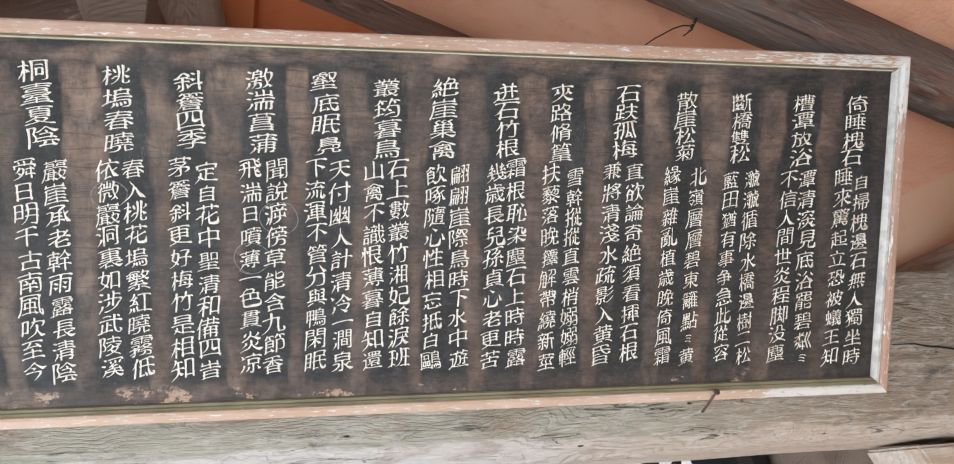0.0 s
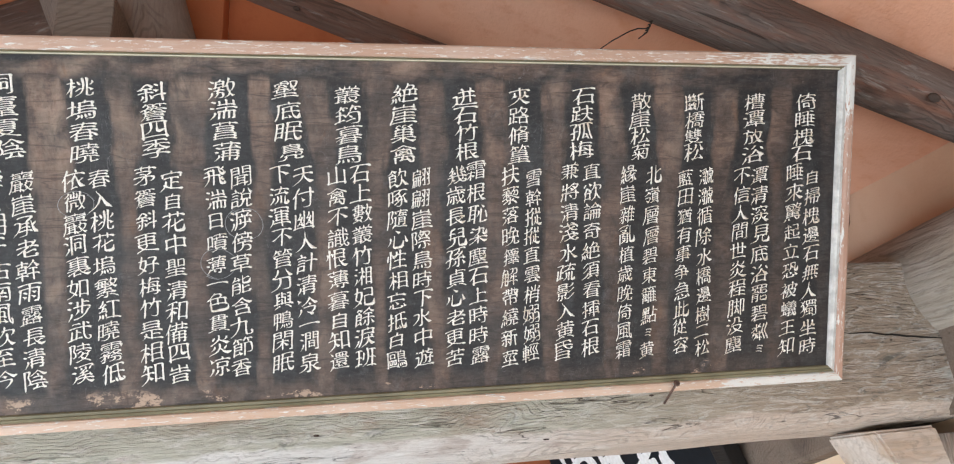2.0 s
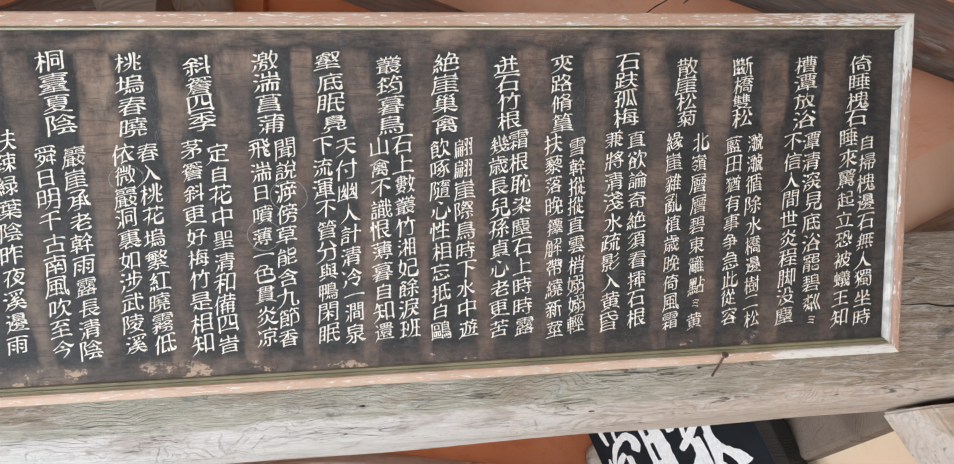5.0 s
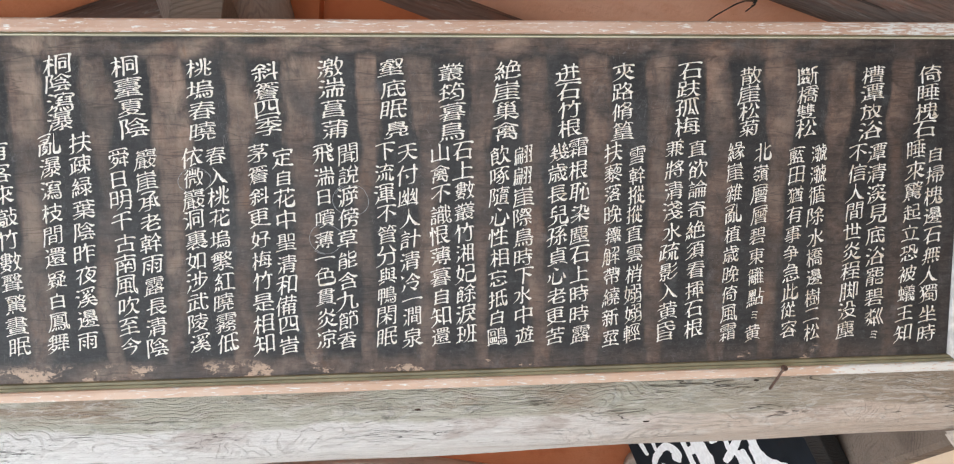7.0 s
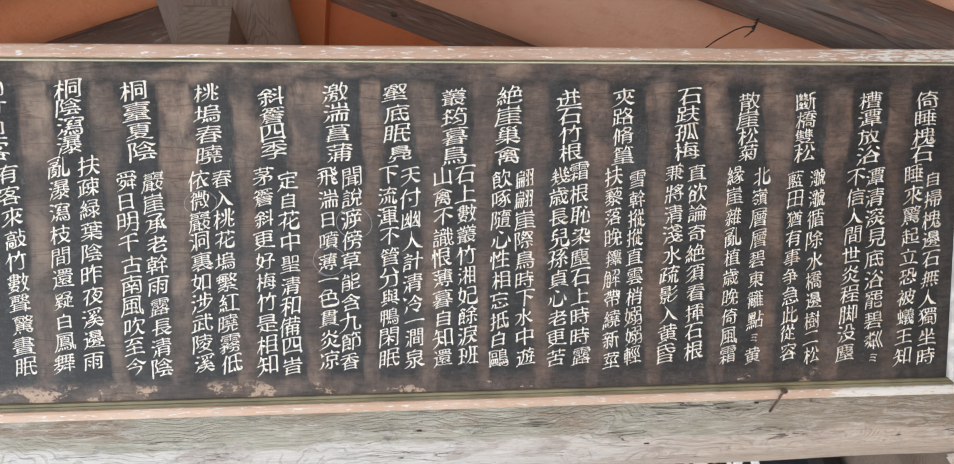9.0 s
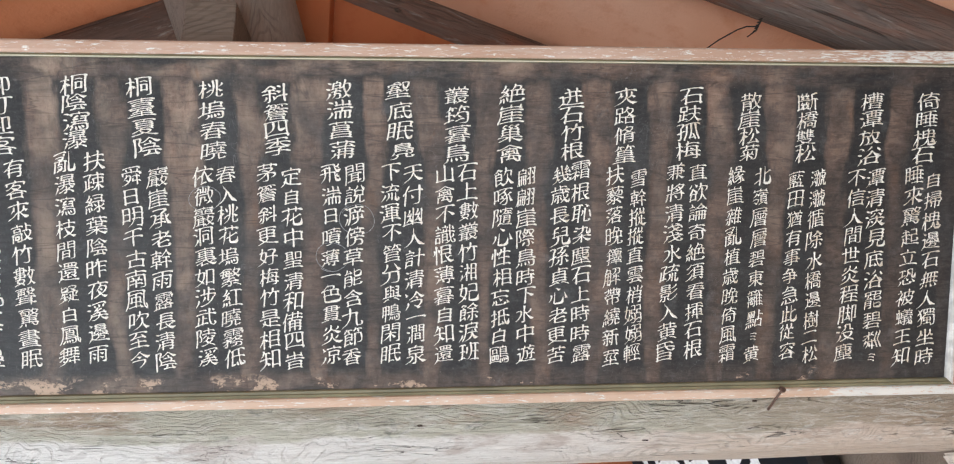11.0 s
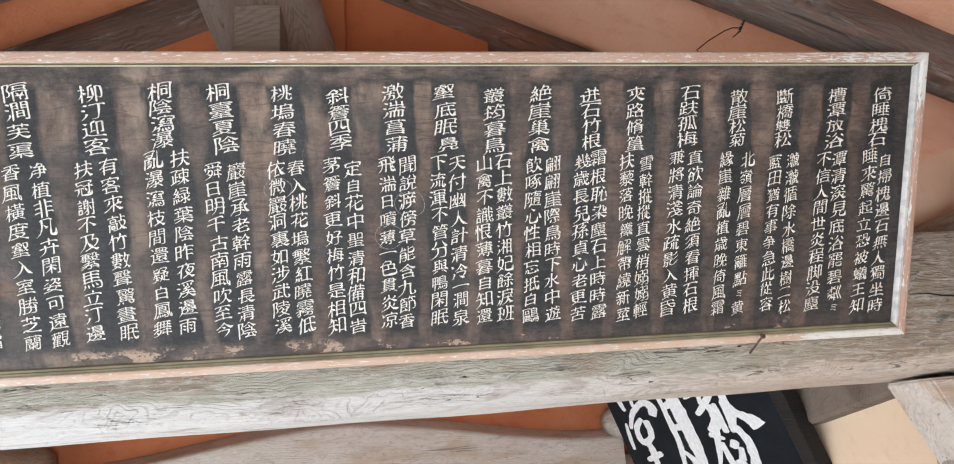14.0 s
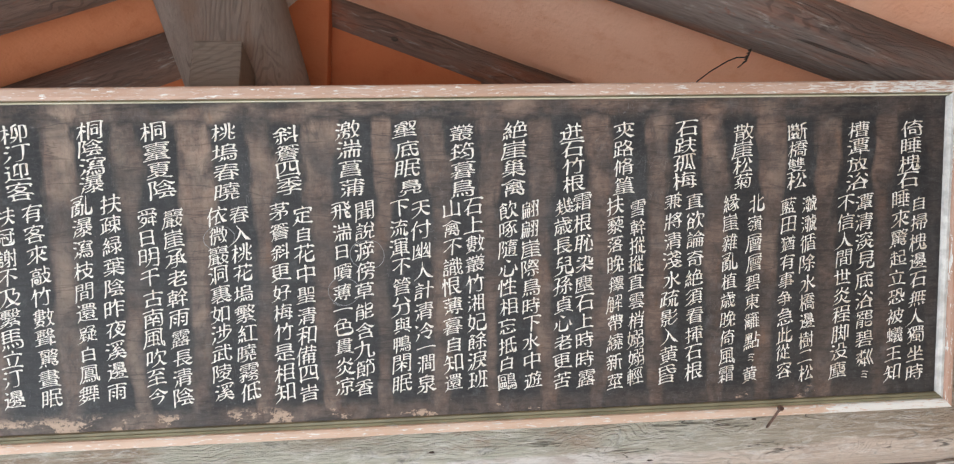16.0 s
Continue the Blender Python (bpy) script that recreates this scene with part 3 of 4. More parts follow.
def swept(name, profile, xs, material, bend=None, jitter=0.004, **tags):
    """A timber along x: its section is a list of (y, z), drawn along the places xs."""
    rings = []
    for x in xs:
        dz = bend(x) if bend else (0, 1)
        rings.append([W(x, y + jitter * noise.noise((x * 3.1, y * 9, z * 9)), dz[0] + z * dz[1] + jitter * noise.noise((x * 2.7, z * 8, y * 8 + 5))) for y, z in profile])
    return solid(name, loft(rings), material, smooth_faces=False, **tags)


def rounded(profile, r, seg=3):
    """Round the corners of a closed section."""
    out = []
    n = len(profile)
    for i in range(n):
        p, q, s = Vector(profile[i - 1]), Vector(profile[i]), Vector(profile[(i + 1) % n])
        a = q + (p - q).normalized() * min(r, (p - q).length * 0.45)
        b = q + (s - q).normalized() * min(r, (s - q).length * 0.45)
        for k in range(seg + 1):
            u = k / seg
            out.append(tuple(a * (1 - u) ** 2 + q * 2 * u * (1 - u) + b * u * u))
    return out


def span(a, b, step):
    n = int(round((b - a) / step))
    return [a + (b - a) * k / n for k in range(n + 1)]


beam_section = rounded([(0.036, 0.245), (0.036, -0.040), (0.085, -0.090), (0.27, -0.098), (0.33, -0.04), (0.33, 0.245)], 0.022)
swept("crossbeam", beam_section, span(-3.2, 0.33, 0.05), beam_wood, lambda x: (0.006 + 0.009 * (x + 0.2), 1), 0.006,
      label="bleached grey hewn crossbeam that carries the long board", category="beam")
swept("crossbeam", beam_section, span(-3.2, 0.4, 0.1), beam_wood, None, 0.006, label="bleached grey hewn crossbeam", category="beam").location = (0, -2.9, 0)

# the arched tie beam of the far wall
arch_section = rounded([(2.40, 0.07), (2.40, -0.135), (2.46, -0.19), (2.62, -0.19), (2.62, 0.13), (2.50, 0.13)], 0.02)
def arch(x):
    u = max(-1.0, min(1.0, (x - CX) / 1.42))
    k = (1 - math.cos(math.pi * u)) * 0.5
    return (-0.105 - 0.137 * k, 1 - 0.19 * k)
swept("arched_beam", arch_section, span(-2.83, 0.10, 0.06), arch_wood, arch, 0.006, label="pale grey timber tie beam, bowed upwards like an arch", category="beam")

# far wall: orange plaster over the arched beam, beige below
slab("wall_far_upper", [(-3.0, -0.3), (0.2, -0.3), (0.2, 0.5), (CX, 1.4), (-3.0, 0.5)], 2.51, 2.60, orange_plaster, label="orange clay plaster wall above the arched beam", category="wall", kind="structure")
slab("wall_far_lower", [(-3.0, -BASE), (0.2, -BASE), (0.2, -0.3), (-3.0, -0.3)], 2.50, 2.61, beige_plaster, label="beige plaster wall below the arched beam", category="wall", kind="structure")
bm = bmesh.new()
vs = [bm.verts.new(W(*p)) for p in ((0.47, -3.0, -BASE), (0.24, 2.6, -BASE), (0.24, 2.6, 0.1), (0.47, -3.0, 0.1))]
bm.faces.new(vs)
ext = bmesh.ops.extrude_face_region(bm, geom=bm.faces[:])
bmesh.ops.translate(bm, verts=[v for v in ext["geom"] if isinstance(v, bmesh.types.BMVert)], vec=(0.1, 0, 0))
bmesh.ops.recalc_face_normals(bm, faces=bm.faces[:])
solid("wall_back", bm, beige_plaster, label="beige plaster wall panel under the grey tie beam", category="wall", kind="structure")


def side_tie(name, pts, w, material, **tags):
    """A squared timber along the depth; each point is (x, y, bottom, top)."""
    rings = []
    for x, y, b, t in pts:
        e = 0.012
        rings.append([W(x, y, t), W(x + w, y, t), W(x + w, y, b + e), W(x + w - e, y, b), W(x + e, y, b), W(x, y, b + e)])
    bm = loft(rings)
    bmesh.ops.recalc_face_normals(bm, faces=bm.faces[:])
    return solid(name, bm, material, **tags)


side_tie("tie_beam", [(0.40, -3.0, -0.07, 0.1), (0.275, 0.1, -0.075, 0.1), (0.262, 0.4, -0.108, 0.1), (0.25, 0.86, -0.183, 0.1), (0.24, 1.3, -0.22, 0.1), (0.20, 2.45, -0.24, 0.05)], 0.12, tie_wood,
         label="grey squared tie beam under the back purlin", category="tie beam", group="tie beams")
log_between("under_purlin", W(0.275, 1.0, -0.045), W(0.10, 2.47, -0.115), 0.09, 0.09, purlin_wood, 8.8, label="grey round timber running to the arched beam", category="beam", group="under purlins")
log_between("under_purlin", W(-3.0, -0.2, -0.1), W(-2.90, 2.47, -0.115), 0.105, 0.105, purlin_wood, 9.9, label="grey round timber running to the arched beam", category="beam", group="under purlins")
side_tie("tie_beam", [(-3.08, -3.0, -0.36, -0.21), (-3.02, 0.0, -0.36, -0.21), (-2.93, 2.45, -0.37, -0.225)], 0.13, dark_tie_wood,
         label="blackened squared tie beam along the open front", category="tie beam", group="tie beams")

# plaster filling over the back purlin, up to the ceiling, and a plaster strip behind the king post
rings = []
for k in range(9):
    u = k / 8
    z = 0.2 + 0.5 * u
    rings.append([W(0.50 - 0.045 * (y + 0.2) - 0.04 * math.sin(u * math.pi * 0.5) + 0.01 * noise.noise((y * 3, z * 3, 2)), y, z) for y in span(-3.2, 2.5, 0.1)])
bm = loft(rings, closed=False)
ext = bmesh.ops.extrude_face_region(bm, geom=bm.faces[:])
bmesh.ops.translate(bm, verts=[v for v in ext["geom"] if isinstance(v, bmesh.types.BMVert)], vec=(0.09, 0, 0))
bmesh.ops.recalc_face_normals(bm, faces=bm.faces[:])
solid("wall_eave_filling", bm, pale_plaster, smooth_faces=True, label="pale orange plaster filling between purlin and rafters", category="wall", kind="structure")
# added sheet: its darker orange stands for shade on the ceiling by the king post
slab("wall_king_infill", [(-1.245, 0.25), (-0.82, 0.25), (-0.82, roof_z(-0.82) - 0.01), (-1.245, roof_z(-1.245) - 0.01)], 0.415, 0.455, orange_plaster, label="added dark orange sheet for the shaded plaster under the rafter beside the king post", category="wall", kind="structure")
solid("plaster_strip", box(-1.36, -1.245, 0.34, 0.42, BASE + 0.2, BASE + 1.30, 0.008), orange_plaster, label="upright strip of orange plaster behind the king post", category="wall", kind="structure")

# posts
for x, y, r in ((0.31, 0.18, 0.125), (-3.12, 0.18, 0.125), (0.09, 2.55, 0.12), (-2.9, 2.55, 0.12), (0.46, -2.75, 0.125), (-3.25, -2.75, 0.125)):
    log_between("post", (x, y, 0), (x, y, BASE - 0.11 if y < 2 else BASE - 0.28), r * 1.03, r, post_wood, x + y, 0.03, label="grey round wooden post under the beam end", category="post", group="posts")

# sloping bracket under the beam end
bm = loft([[W(x, 0.075, z) for x, z in ((0.095, -0.095), (0.24, -0.092), (0.30, -0.45), (0.265, -0.45))], [W(x, 0.235, z) for x, z in ((0.095, -0.095), (0.24, -0.092), (0.30, -0.45), (0.265, -0.45))]])
bmesh.ops.recalc_face_normals(bm, faces=bm.faces[:])
bmesh.ops.bevel(bm, geom=bm.edges[:], offset=0.006, segments=2, affect="EDGES")
solid("beam_bracket", bm, arch_wood, label="pale wooden bracket with a slanting end under the beam", category="bracket")

# short king post on the beam, with the end of a tie in front
bm_rings = []
for k in range(26):
    u = k / 25
    z = 0.243 + u * (1.10 - 0.243)
    r = 0.147 + 0.078 * (max(z, 0.6) - 0.85)
    cx = -1.413 - 0.334 * (max(z, 0.7) - 0.85)
    bm_rings.append([W(cx + r * (1 + 0.03 * noise.noise((math.cos(a) * 2, math.sin(a) * 2, z * 3))) * math.cos(a), 0.19 + 0.8 * r * math.sin(a), z) for a in (2 * math.pi * i / 36 for i in range(36))])
king = loft(bm_rings)
bmesh.ops.recalc_face_normals(king, faces=king.faces[:])
king_m = Matrix.Rotation(radians(-90), 4, "Y")
bmesh.ops.transform(king, matrix=king_m.inverted(), verts=king.verts[:])
solid("king_post", king, king_wood, king_m, True, label="grey tapered wooden king post with wavy grain standing on the beam", category="post")
solid("tie_end", box(-1.472, -1.370, -0.05, 0.11, 0.5 + BASE, 0.812 + BASE, 0.006), tie_wood, label="squared brown tie end let into the king post", category="beam end")

# floor and ground
bm = bmesh.new()
for k in range(24):
    x = -3.3 + k * 0.16
    box(x, x + 0.157, -3.2, 2.5, -0.045, 0.0, 0, bm)
floor_ob = solid("floor", bm, floor_wood, label="brown wooden plank floor of the pavilion", category="floor", kind="structure")
solid("ground", box(-60, 60, -60, 60, -0.75, -0.55), earth, label="bare sandy earth around the pavilion", category="ground", kind="structure")

# ---- the long board ----
LENGTH, HIGH = 2.2, 0.62
board = thing("inscribed_board", BOARD, "long framed dark board with cream verses leaning off the beam", "sign board")
RECESS = 0.012
part("panel", box(-LENGTH + 0.02, -0.02, RECESS, RECESS + 0.018, 0.02, HIGH - 0.02), panel_mat, board, "dark ink-banded brown wooden panel")


def rail(a, b, inward, width, bead, name, beadname, bead_mat, paint):
    """A mitred frame rail from a to b (x, z); inward points to the panel. A flaked outer band and an inner bead."""
    a, b, n = Vector(a), Vector(b), Vector(inward)
    d = (b - a).normalized()
    def ring(sec):
        rings = []
        for end, s in ((a, 1), (b, -1)):
            rings.append([(end.x + n.x * o + d.x * s * o, y, end.y + n.y * o + d.y * s * o) for o, y in sec])
        bm = loft(rings)
        bmesh.ops.recalc_face_normals(bm, faces=bm.faces[:])
        return bm
    w = width - bead
    outer = part(name, ring([(0, 0.030), (0, 0.003), (0.0015, 0.001), (0.004, 0), (w * 0.72, 0), (w - 0.001, 0.002), (w, 0.005), (w, 0.030)]), paint, board)
    part(beadname, ring([(w + 0.0002, 0.028), (w + 0.0002, 0.0055), (w + bead * 0.45, 0.004), (w + bead * 0.55, 0.0062), (width - 0.0015, 0.007), (width, 0.010), (width, 0.028)]), bead_mat, outer)


cream = plain("cream_painted_bead", (0.62, 0.58, 0.45), 0.55, 0, 0.18, 8)
white_bead = plain("white_flaked_bead", (0.74, 0.74, 0.72), 0.55, 0, 0.3, 40)
rail((-LENGTH, 0), (0, 0), (0, 1), 0.0295, 0.012, "bottom_rail", "bead", olive, salmon)
rail((0, HIGH), (-LENGTH, HIGH), (0, -1), 0.027, 0.0055, "top_rail", "bead", olive, top_paint)
part("fillet", box(-LENGTH + 0.03, -0.03, 0.0058, 0.0066, HIGH - 0.0268, HIGH - 0.0246, 0.0003), cream, bpy.data.objects["top_rail"], "thin cream line along the bead")
rail((0, 0), (0, HIGH), (-1, 0), 0.030, 0.014, "side_rail", "bead", white_bead, tan_paint)
rail((-LENGTH, HIGH), (-LENGTH, 0), (1, 0), 0.030, 0.012, "side_rail", "bead", cream, tan_paint)

GRID = 120                              # cells across one character while its strokes are traced
BRUSHED = {}


def font_cells(ch):
    """The built-in font's shape of a character as filled cells of a square grid."""
    c = bpy.data.curves.new("glyph", "FONT")
    c.body, c.resolution_u = ch, 3
    o = bpy.data.objects.new("glyph", c)
    scene.collection.objects.link(o)
    me = o.to_mesh()
    me.calc_loop_triangles()
    v = np.array([q.co[:2] for q in me.vertices])
    tris = [tuple(q.vertices) for q in me.loop_triangles]
    o.to_mesh_clear()
    bpy.data.objects.remove(o)
    bpy.data.curves.remove(c)
    v = v - (v.min(0) + v.max(0)) / 2
    cells = np.zeros((GRID, GRID), bool)
    v = v * 0.8 * GRID + GRID / 2
    for t in tris:
        p = v[list(t)]
        lo, hi = np.maximum(np.floor(p.min(0)).astype(int), 1), np.minimum(np.ceil(p.max(0)).astype(int) + 1, GRID - 1)
        gx, gy = np.meshgrid(np.arange(lo[0], hi[0]) + 0.5, np.arange(lo[1], hi[1]) + 0.5)
        sides = []
        for i in range(3):
            a, d = p[i], p[(i + 1) % 3] - p[i]
            sides.append(d[0] * (gy - a[1]) - d[1] * (gx - a[0]))
        inside = np.logical_or(np.minimum.reduce(sides) >= -1e-6, np.maximum.reduce(sides) <= 1e-6)
        cells[lo[1]:hi[1], lo[0]:hi[0]] |= inside
    return cells


def thinned(cells):
    """The middle lines of the filled cells, one cell wide."""
    g = cells.copy()
    while True:
        before = g.sum()
        for step in (0, 1):
            n = [np.roll(g, s, (0, 1)) for s in ((-1, 0), (-1, -1), (0, -1), (1, -1), (1, 0), (1, 1), (0, 1), (-1, 1))]
            count = sum(q.astype(int) for q in n)
            turns = sum(np.logical_and(~p, q).astype(int) for p, q in zip(n, n[1:] + n[:1]))
            if step == 0:
                free = np.logical_and(~(n[0] & n[2] & n[4]), ~(n[2] & n[4] & n[6]))
            else:
                free = np.logical_and(~(n[0] & n[2] & n[6]), ~(n[0] & n[4] & n[6]))
            g = g & ~(g & (count >= 2) & (count <= 6) & (turns == 1) & free)
        if g.sum() == before:
            return g


def middle_lines(ch):
    """Strokes of a character as chains of points, straight runs joined through their crossings."""
    g = thinned(font_cells(ch))
    dots = {(int(x), int(y)) for y, x in np.argwhere(g)}

    def near(p):
        straight = [q for q in ((p[0] + 1, p[1]), (p[0] - 1, p[1]), (p[0], p[1] + 1), (p[0], p[1] - 1)) if q in dots]
        slant = [q for q in ((p[0] + a, p[1] + b) for a in (-1, 1) for b in (-1, 1)) if q in dots and (q[0], p[1]) not in dots and (p[0], q[1]) not in dots]
        return straight + slant

    links = {p: near(p) for p in dots}
    knots = {p for p in dots if len(links[p]) != 2}
    used, chains = set(), []
    starts = sorted(knots) + sorted(dots - knots)
    for p in starts:
        for q in links[p]:
            if (p, q) in used:
                continue
            chain = [p, q]
            used.update(((p, q), (q, p)))
            while chain[-1] not in knots and chain[-1] != p:
                ahead = [r for r in links[chain[-1]] if (chain[-1], r) not in used]
                if not ahead:
                    break
                used.update(((chain[-1], ahead[0]), (ahead[0], chain[-1])))
                chain.append(ahead[0])
            chains.append(chain)
    chains = [c for c in chains if len(c) > 5 or (len(links[c[0]]) > 2 and len(links[c[-1]]) > 2 and len(c) > 1)]
    joined = True
    while joined:                                             # run straight on through a crossing
        joined = False
        best = None
        ends = collections.defaultdict(list)
        for i, c in enumerate(chains):
            ends[c[0]].append((i, 0))
            ends[c[-1]].append((i, -1))
        for k, group in ends.items():
            for (i, a), (j, b) in itertools.combinations(group, 2):
                if i == j:
                    continue
                ci, cj = chains[i] if a == -1 else chains[i][::-1], chains[j] if b == 0 else chains[j][::-1]
                u = np.array(ci[-1]) - np.array(ci[max(0, len(ci) - 11)])
                w = np.array(cj[min(10, len(cj) - 1)]) - np.array(cj[0])
                s = np.dot(u, w) / max(1e-6, np.hypot(*u) * np.hypot(*w))
                need = 0.80 if len(group) > 2 else 0.2
                if s > need and (best is None or s > best[0]):
                    best = (s, i, j, ci + cj[1:])
        if best:
            chains = [c for k, c in enumerate(chains) if k not in best[1:3]] + [best[3]]
            joined = True
    pieces = []
    for c in chains:                                          # a sharp corner ends one stroke and begins the next
        p, cut = np.array(c, float), [0]
        for i in range(6, len(p) - 6):
            u, w = p[i] - p[i - 6], p[i + 6] - p[i]
            bend = np.dot(u, w) / (np.hypot(*u) * np.hypot(*w))
            if bend < 0.35:
                if i - cut[-1] < 6 and cut[-1] > 0:
                    if bend < sharp:
                        cut[-1], sharp = i, bend
                else:
                    cut.append(i)
                    sharp = bend
        cut.append(len(p) - 1)
        pieces += [c[a:b + 1] for a, b in zip(cut, cut[1:])]
    return [c for c in pieces if len(c) > 4]


def brush_strokes(ch):
    """Brush strokes of a character: points with half widths, about 1 high and wide, middle at 0."""
    if ch in BRUSHED:
        return BRUSHED[ch]
    lines = middle_lines(ch)
    rng = np.random.RandomState(ord(ch))
    total = sum(len(c) for c in lines)
    heavy = float(np.clip(1.28 - total / 1250.0, 0.46, 1.0))          # crowded characters have finer strokes
    out = []
    for c in lines:
        p = np.array(c, float)
        length = len(p)
        for _ in range(8 if length > 20 else 3):
            p[1:-1] = p[1:-1] * 0.5 + (p[:-2] + p[2:]) * 0.25
        d = p[-1] - p[0]
        if d[0] - 1.25 * d[1] < 0:
            p, d = p[::-1], -d
        for end, inner in ((0, min(5, length - 1)), (-1, max(-6, -length))):   # thinning shortens the ends
            e = p[end] - p[inner]
            far = 3.0
            if length > 34 and (end == -1 or abs(d[1]) < 0.4 * d[0]):
                far = 7.0 if abs(d[1]) < 0.4 * d[0] or d[1] > -3.0 * abs(d[0]) else 4.0   # level and sweeping strokes reach out
            p[end] = p[end] + e / max(1e-6, np.hypot(*e)) * far
        n = max(4, int(length / 4.5) + 2)
        along = np.concatenate([[0], np.cumsum(np.hypot(*np.diff(p, axis=0).T))])
        u = np.linspace(0, 1, n)
        q = np.stack([np.interp(u * along[-1], along, p[:, k]) for k in (0, 1)], 1)
        t = np.gradient(q, axis=0)
        t = t / np.maximum(1e-6, np.hypot(t[:, 0], t[:, 1]))[:, None]
        level = np.abs(t[:, 0])
        w = 0.057 - 0.028 * level ** 2
        angle = math.degrees(math.atan2(d[1], d[0]))
        span_ = along[-1] / GRID
        if span_ < 0.17:                                      # dots: a drop, heavy at the end
            w = 0.030 + 0.032 * np.sin(np.pi * np.clip(u * 0.75 + 0.12, 0, 1)) * (0.5 + 0.5 * u)
        elif -25 < angle < 35:                                # level strokes: pressed head and end
            w = w + 0.020 * np.exp(-(u / 0.12) ** 2) + 0.038 * np.exp(-((u - 0.93) / 0.10) ** 2)
            q[:, 1] += GRID * (0.020 * np.sin(np.pi * u) - 0.022 * np.exp(-((u - 1) / 0.10) ** 2))
        elif angle <= -100:                                   # sweep down to the left, to a point
            w = 0.064 * (1 - 0.85 * u ** 1.5)
            q[:, 0] += GRID * 0.035 * np.sin(np.pi * u)
        elif -72 < angle <= -25:                              # sweep down to the right, swelling, then flat
            w = 0.022 + 0.070 * np.clip(u / 0.78, 0, 1) ** 1.8 - 0.076 * np.clip((u - 0.80) / 0.20, 0, 1)
            q[:, 1] += GRID * 0.05 * np.clip((u - 0.78) / 0.22, 0, 1)
        else:                                                 # uprights: slanted head, slightly waisted
            w = w + 0.014 * np.exp(-(u / 0.12) ** 2) - 0.012 * np.sin(np.pi * u) - 0.016 * np.clip((u - 0.85) / 0.15, 0, 1)
            q[0] += GRID * np.array([-0.016, 0.010])
        turn = np.concatenate([[0], np.abs(np.diff(np.unwrap(np.arctan2(t[:, 1], t[:, 0]))))])
        w = w + 0.016 * np.clip(turn - 0.25, 0, 1)             # the shoulder of a bent stroke
        w = 0.67 * w * heavy * (1 + 0.10 * rng.uniform(-1, 1, n))
        w[0] *= 0.55
        w[-1] = min(w[-1], 0.020)
        out.append(((q - GRID / 2) / (0.80 * GRID), t, np.maximum(w, 0.006) / 0.80))
    pts = np.vstack([q for q, t, w in out]) if out else np.zeros((1, 2))
    mid, size = (pts.min(0) + pts.max(0)) / 2, max(0.55, (pts.max(0) - pts.min(0)).max())
    k = 0.95 / size * (0.45 if ch == "ミ" else 0.80 if ch in "日自白" else 1.0)
    BRUSHED[ch] = [((q - mid) * k, t, w * (0.8 if ch == "ミ" else 1.0)) for q, t, w in out]
    return BRUSHED[ch]


dice = random.Random(7)


def write_line(name, chars, first, last, wide, tall, parent, material, y, label=""):
    """A line of carved characters between the middles of its first and last one; each stroke is a
    ridge of paint with two slopes, as the brush and the chisel leave it."""
    room = [0.62 if ch == "一" else 0.74 if ch in "ミ二" else 0.9 if ch in "日自入下上石立人白不四" else 1.0 + dice.uniform(-0.05, 0.05) for ch in chars]
    at = [0.0]
    for a, b in zip(room, room[1:]):
        at.append(at[-1] + (a + b) / 2)
    verts, faces = [], []
    for ch, r, k in zip(chars, room, at):
        f = k / at[-1]
        cx = first[0] + (last[0] - first[0]) * f + dice.uniform(-0.0016, 0.0016)
        cz = first[1] + (last[1] - first[1]) * f
        s, rise, lean = dice.uniform(0.93, 1.04), dice.uniform(0.16, 0.26), dice.uniform(-0.06, 0.06)
        sway, phase = dice.uniform(0.01, 0.025), dice.uniform(-2, 2)

        def place(a, b):
            gx = a * 0.97 + lean * b + sway * np.sin(3.0 * b + phase) + 0.16 * a * np.maximum(0, -b) ** 1.5
            gz = b + rise * a - 0.12 * a ** 2
            return cx + gx * wide * s, cz + gz * tall * s

        for q, t, w in brush_strokes(ch):
            base = len(verts)
            nib = np.stack([-t[:, 1], t[:, 0]], 1) * w[:, None]
            x0, z0 = place(q[:, 0] + nib[:, 0], q[:, 1] + nib[:, 1])
            x1, z1 = place(q[:, 0], q[:, 1])
            x2, z2 = place(q[:, 0] - nib[:, 0], q[:, 1] - nib[:, 1])
            for i in range(len(q)):
                verts += [(x0[i], y, z0[i]), (x1[i], y - 0.0004 - 0.28 * w[i] * wide, z1[i]), (x2[i], y, z2[i])]
            for i in range(len(q) - 1):
                j = base + 3 * i
                faces += [(j, j + 1, j + 4, j + 3), (j + 1, j + 2, j + 5, j + 4)]
    me = bpy.data.meshes.new(name)
    me.from_pydata(verts, [], faces)
    me.materials.append(material)
    ob = new(name, me)
    ob.parent = parent
    return tagged(ob, label)


